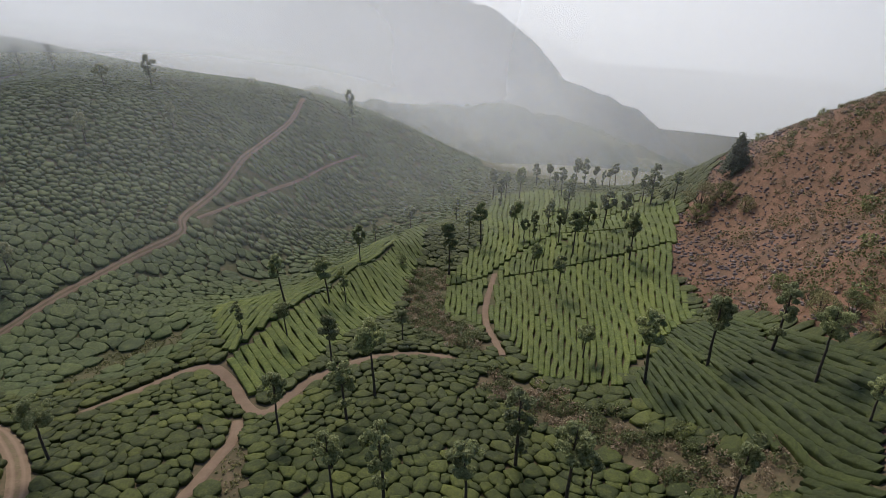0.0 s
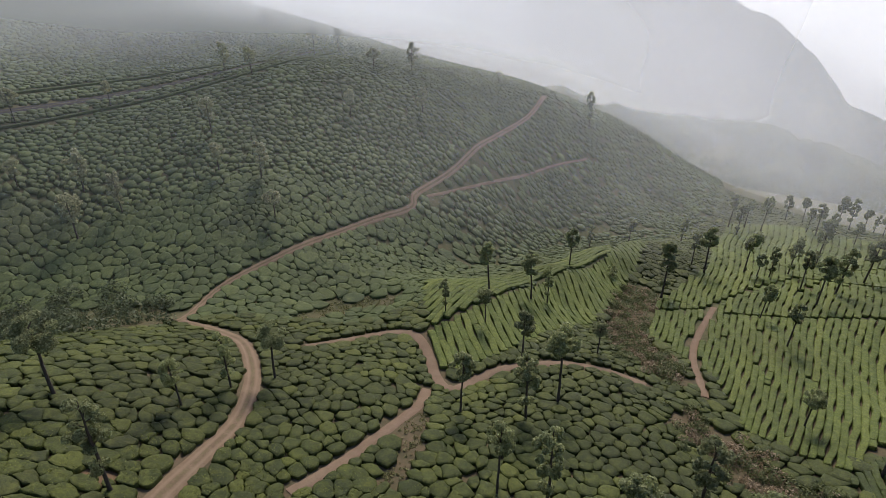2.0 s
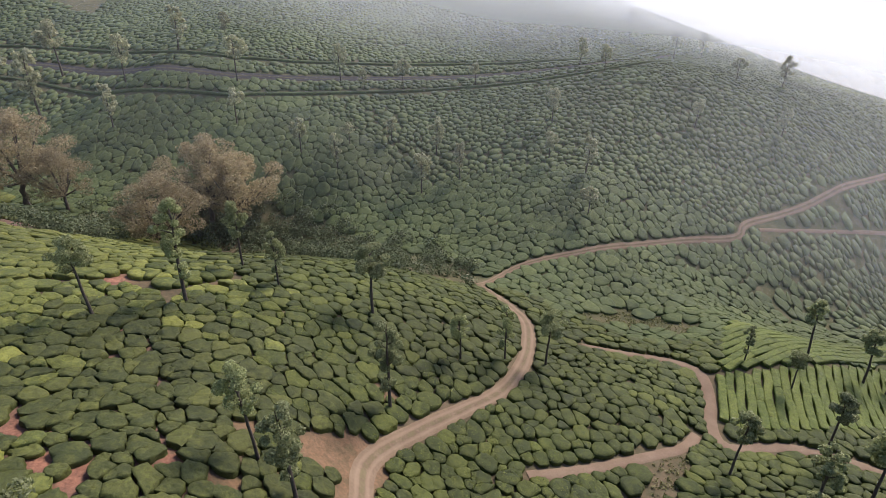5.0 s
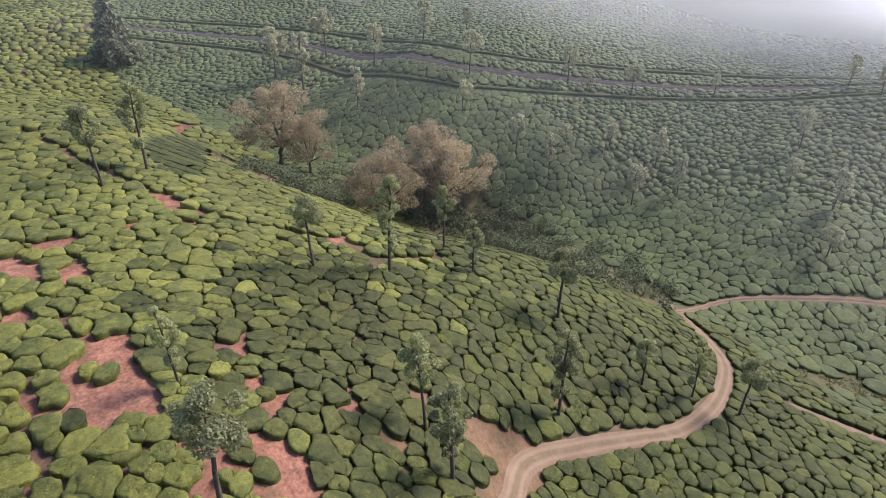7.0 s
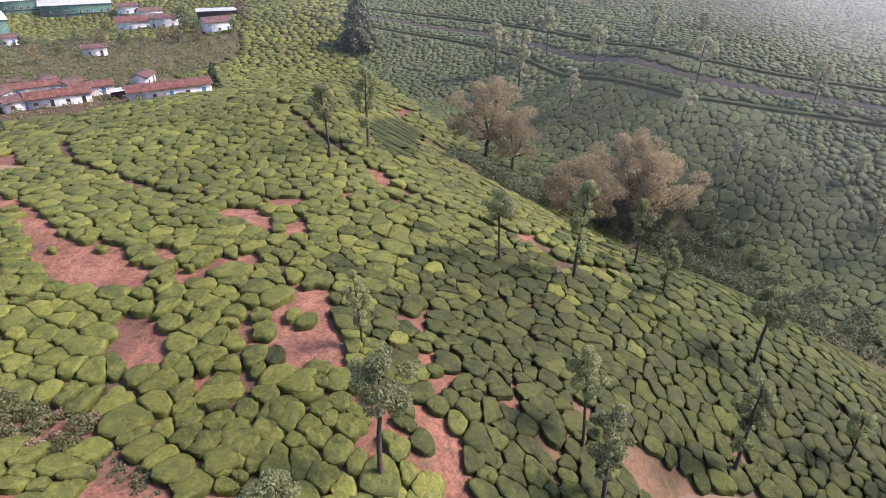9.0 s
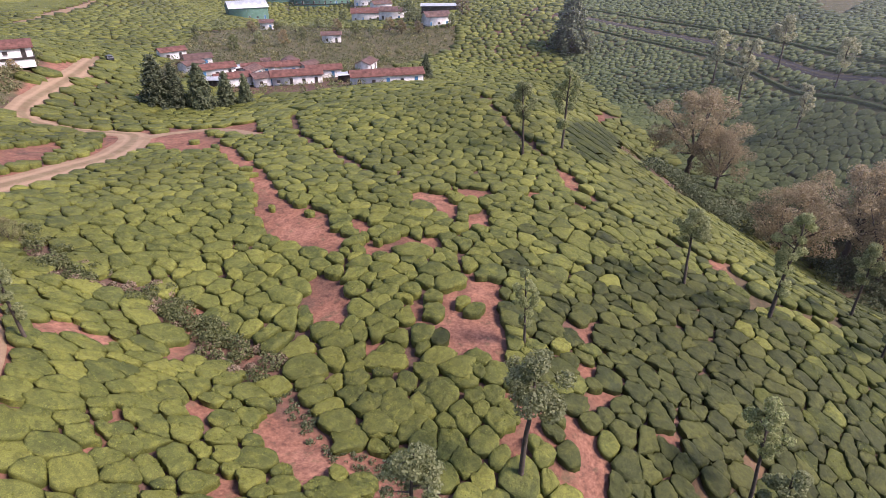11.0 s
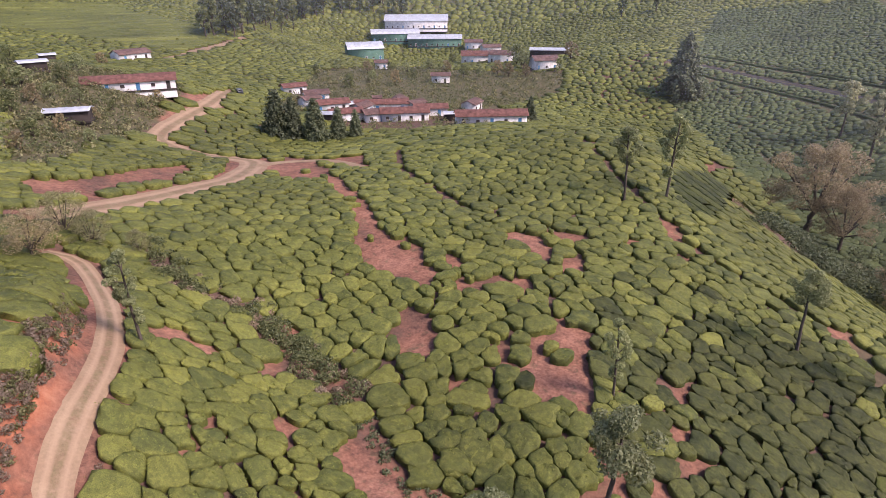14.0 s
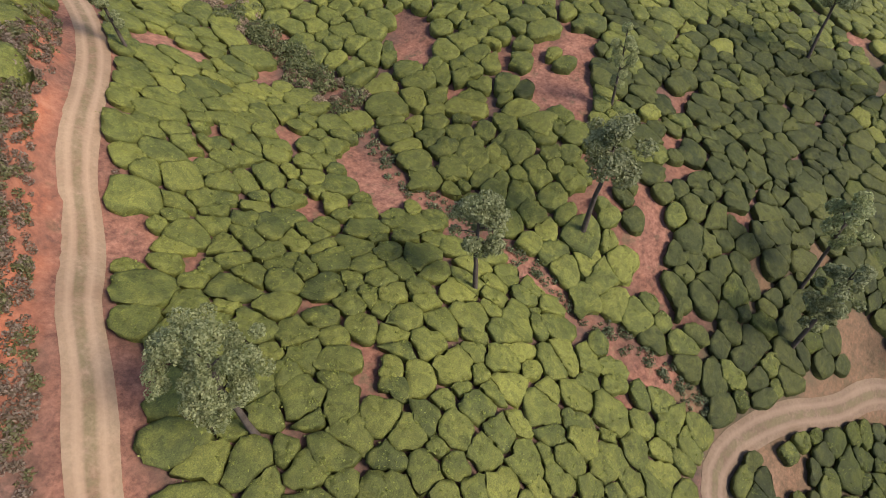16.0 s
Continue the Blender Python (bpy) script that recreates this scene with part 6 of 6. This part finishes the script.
def crested(name, crest, slope, step, reach, label, rough, seed):
    """A mountain that falls away on both sides of a crest line of x, y, z, gullied and uneven."""
    c = np.array(crest, float)
    lo, hi = c[:, :2].min(0) - reach, c[:, :2].max(0) + reach
    x, y = np.meshgrid(np.arange(lo[0], hi[0], step), np.arange(lo[1], hi[1], step))
    q = np.stack([x.ravel(), y.ravel()], -1)
    top = np.full(len(q), -1e9)
    for a, b in zip(c, c[1:]):
        d = (b - a)[:2]
        t = np.clip(((q - a[:2]) @ d) / (d @ d), 0, 1)
        away = np.hypot(*(q - a[:2] - t[:, None] * d).T)
        soft = np.sqrt(away ** 2 + (rough * 0.5) ** 2) - rough * 0.5
        top = np.maximum(top, a[2] + t * (b[2] - a[2]) - slope * soft)
    fold = np.abs(wave(q[:, 0], q[:, 1], reach * 0.5, seed)) * 1.6 + 0.6 * wave(q[:, 0], q[:, 1], reach * 0.16, seed + 1) + 0.3 * wave(q[:, 0], q[:, 1], reach * 0.06, seed + 2)
    near = np.min([np.hypot(*(q - p[:2]).T) for p in c], axis=0)
    top = top - fold * rough * 0.35 * np.clip(near / (reach * 0.25), 0.15, 1)
    n, m = x.shape
    i = np.arange(n * m).reshape(n, m)
    quads = np.stack([i[:-1, :-1], i[:-1, 1:], i[1:, 1:], i[1:, :-1]], -1).reshape(-1, 4)
    tagged(new(name, mesh(name, np.column_stack([q, top]), quads, FOREST, True)), label, "mountain", kind="structure")


crested('mountain', [(-1000, 1230, 60), (-700, 1360, 40), (-356, 1457, 10), (-107, 1496, -16), (24, 1500, -41), (84, 1498, -68), (132, 1494, -103), (161, 1491, -143), (245, 1480, -205), (385, 1450, -274), (450, 1431, -302), (476, 1422, -333), (552, 1395, -379), (631, 1361, -426)], 1.0, 22, 700, 'steep hazy mountain with a long falling ridge', 90, 31)
crested('mountain', [(137, 1995, -64), (213, 1989, -187), (397, 1960, -279), (669, 1885, -416), (933, 1769, -596)], 0.5, 45, 900, 'faint blue ridge behind the mountain', 90, 33)
crested('hill', [(-116, 548, -48), (-48, 598, -78), (11, 640, -90), (72, 636, -90), (121, 628, -100), (166, 597, -127), (190, 569, -140)], 0.45, 9, 170, 'hazy green tea hill below the mountain', 25, 35)
crested('hill', [(-838, 788, -15), (-759, 864, -17), (-662, 940, -33), (-565, 1002, -24), (-489, 1041, -46), (-441, 1062, -90), (-368, 1089, -129)], 0.4, 18, 420, 'faint wooded ridge lost in mist', 40, 37)



# ---- morning mist in the valleys ----
def mist_material():
    m = Mat("mist")
    t = m.t
    thick = t.nodes.new("ShaderNodeAttribute")
    thick.attribute_name = "thick"
    scatter, through_it, clear = t.nodes.new("ShaderNodeBsdfTranslucent"), t.nodes.new("ShaderNodeBsdfDiffuse"), t.nodes.new("ShaderNodeBsdfTransparent")
    scatter.inputs["Color"].default_value = through_it.inputs["Color"].default_value = (0.93, 0.96, 1.0, 1)
    both, mx = m.node("ShaderNodeMixShader", Fac=0.25), t.nodes.new("ShaderNodeMixShader")
    m.link(scatter.outputs[0], both.inputs[1])
    m.link(through_it.outputs[0], both.inputs[2])
    m.link(thick.outputs["Fac"], mx.inputs[0])
    m.link(clear.outputs[0], mx.inputs[1])
    m.link(both.outputs[0], mx.inputs[2])
    m.link(mx.outputs[0], m.out.inputs["Surface"])
    return m.m


MIST = mist_material()


def veil(line, foot, tall, thick, ends, label, seed, rise=0.45, fall=0.0):
    """A bank of mist that stands over a line of the plan, thinning out at its foot and its ends."""
    p = smooth_line(line, max(6.0, np.hypot(*np.diff(np.array(line), axis=0).T).sum() / 70))
    n, rows = len(p), 18
    d = np.concatenate([[0], np.cumsum(np.hypot(*np.diff(p, axis=0).T))])
    u = d / d[-1]
    base = (np.convolve(np.pad(height(*p.T), 6, mode="edge"), np.ones(13) / 13, "valid") if foot is None else np.full(n, foot))
    w = np.linspace(0, 1, rows)
    v = np.stack([np.column_stack([p, base + tall * k]) for k in w], 1)
    t = thick * np.clip(w / rise, 0, 1)[None] ** 1.2 * np.clip(u / ends[0], 0, 1)[:, None] * np.clip((1 - u) / ends[1], 0, 1)[:, None]
    t = t * np.clip((1 - w) / (fall + 1e-6), 0, 1)[None]
    t = t * (1 + 0.1 * wave(d[:, None] + 0 * w, w[None] * tall + 0 * d[:, None], tall * 0.9, seed))
    i = np.arange(n * rows).reshape(n, rows)
    quads = np.stack([i[:-1, :-1], i[1:, :-1], i[1:, 1:], i[:-1, 1:]], -1).reshape(-1, 4)
    me = mesh("mist", v.reshape(-1, 3), quads, MIST, True)
    a = me.attributes.new("thick", "FLOAT", "POINT")
    a.data.foreach_set("value", np.clip(t, 0, 1).astype(np.float32).ravel())
    tagged(new("mist", me), label, "mist", kind="structure")


def arc(r, a, b, n=9):
    return [(-r * math.sin(radians(h)), r * math.cos(radians(h))) for h in np.linspace(a, b, n)]


veil([(-262, -110), (-225, -75), (-180, -48), (-140, -14), (-112, 18), (-98, 44), (-84, 66), (-66, 86)], None, 120, 0.022, (0.35, 0.3), "thin blue haze over the western valley", 10, 0.2, 0.5)
veil([(-128, -8), (-108, 18), (-96, 44), (-80, 70), (-50, 105), (-22, 150), (10, 205), (45, 260), (90, 300)], None, 130, 0.13, (0.85, 0.15), "thin bright morning haze over a valley", 1, 0.30, 0.5)
veil([(-75, 100), (-40, 120), (-8, 150), (30, 165), (75, 160), (120, 150)], None, 90, 0.10, (0.35, 0.3), "faint bright haze over rows of tea", 8, 0.2, 0.5)
veil([(-255, 0), (-235, 60), (-185, 110), (-140, 170), (-95, 225), (-40, 285), (30, 330), (110, 360)], None, 120, 0.55, (0.5, 0.6), "thin bright morning haze below a hilltop", 2, 0.16, 0.6)
veil([(-232, 185), (-200, 214), (-165, 236), (-132, 250), (-95, 266), (-60, 284)], None, 110, 0.58, (0.25, 0.45), "bright mist over a shelf behind the crest", 9, 0.14, 0.4)
veil(arc(480, 62, -44), -230, 330, 0.20, (0.2, 0.25), "pale mist filling the valley beyond the tea hills", 3)
veil(arc(950, 66, -46), -420, 560, 0.36, (0.06, 0.5), "pale mist in front of a mountain", 4)
veil(arc(1780, 80, -60, 13), -1700, 2000, 0.92, (0.02, 0.02), "white haze hiding the far ridges", 5)
veil(arc(2700, 100, -75, 25), -1900, 2600, 1.6, (0.02, 0.02), "white haze hiding the far distance", 6)
veil([(-60, -190), (-105, -165), (-150, -135), (-190, -100), (-215, -60), (-215, 0)], None, 90, 0.10, (0.12, 0.6), "thin haze over the village hollow", 7)
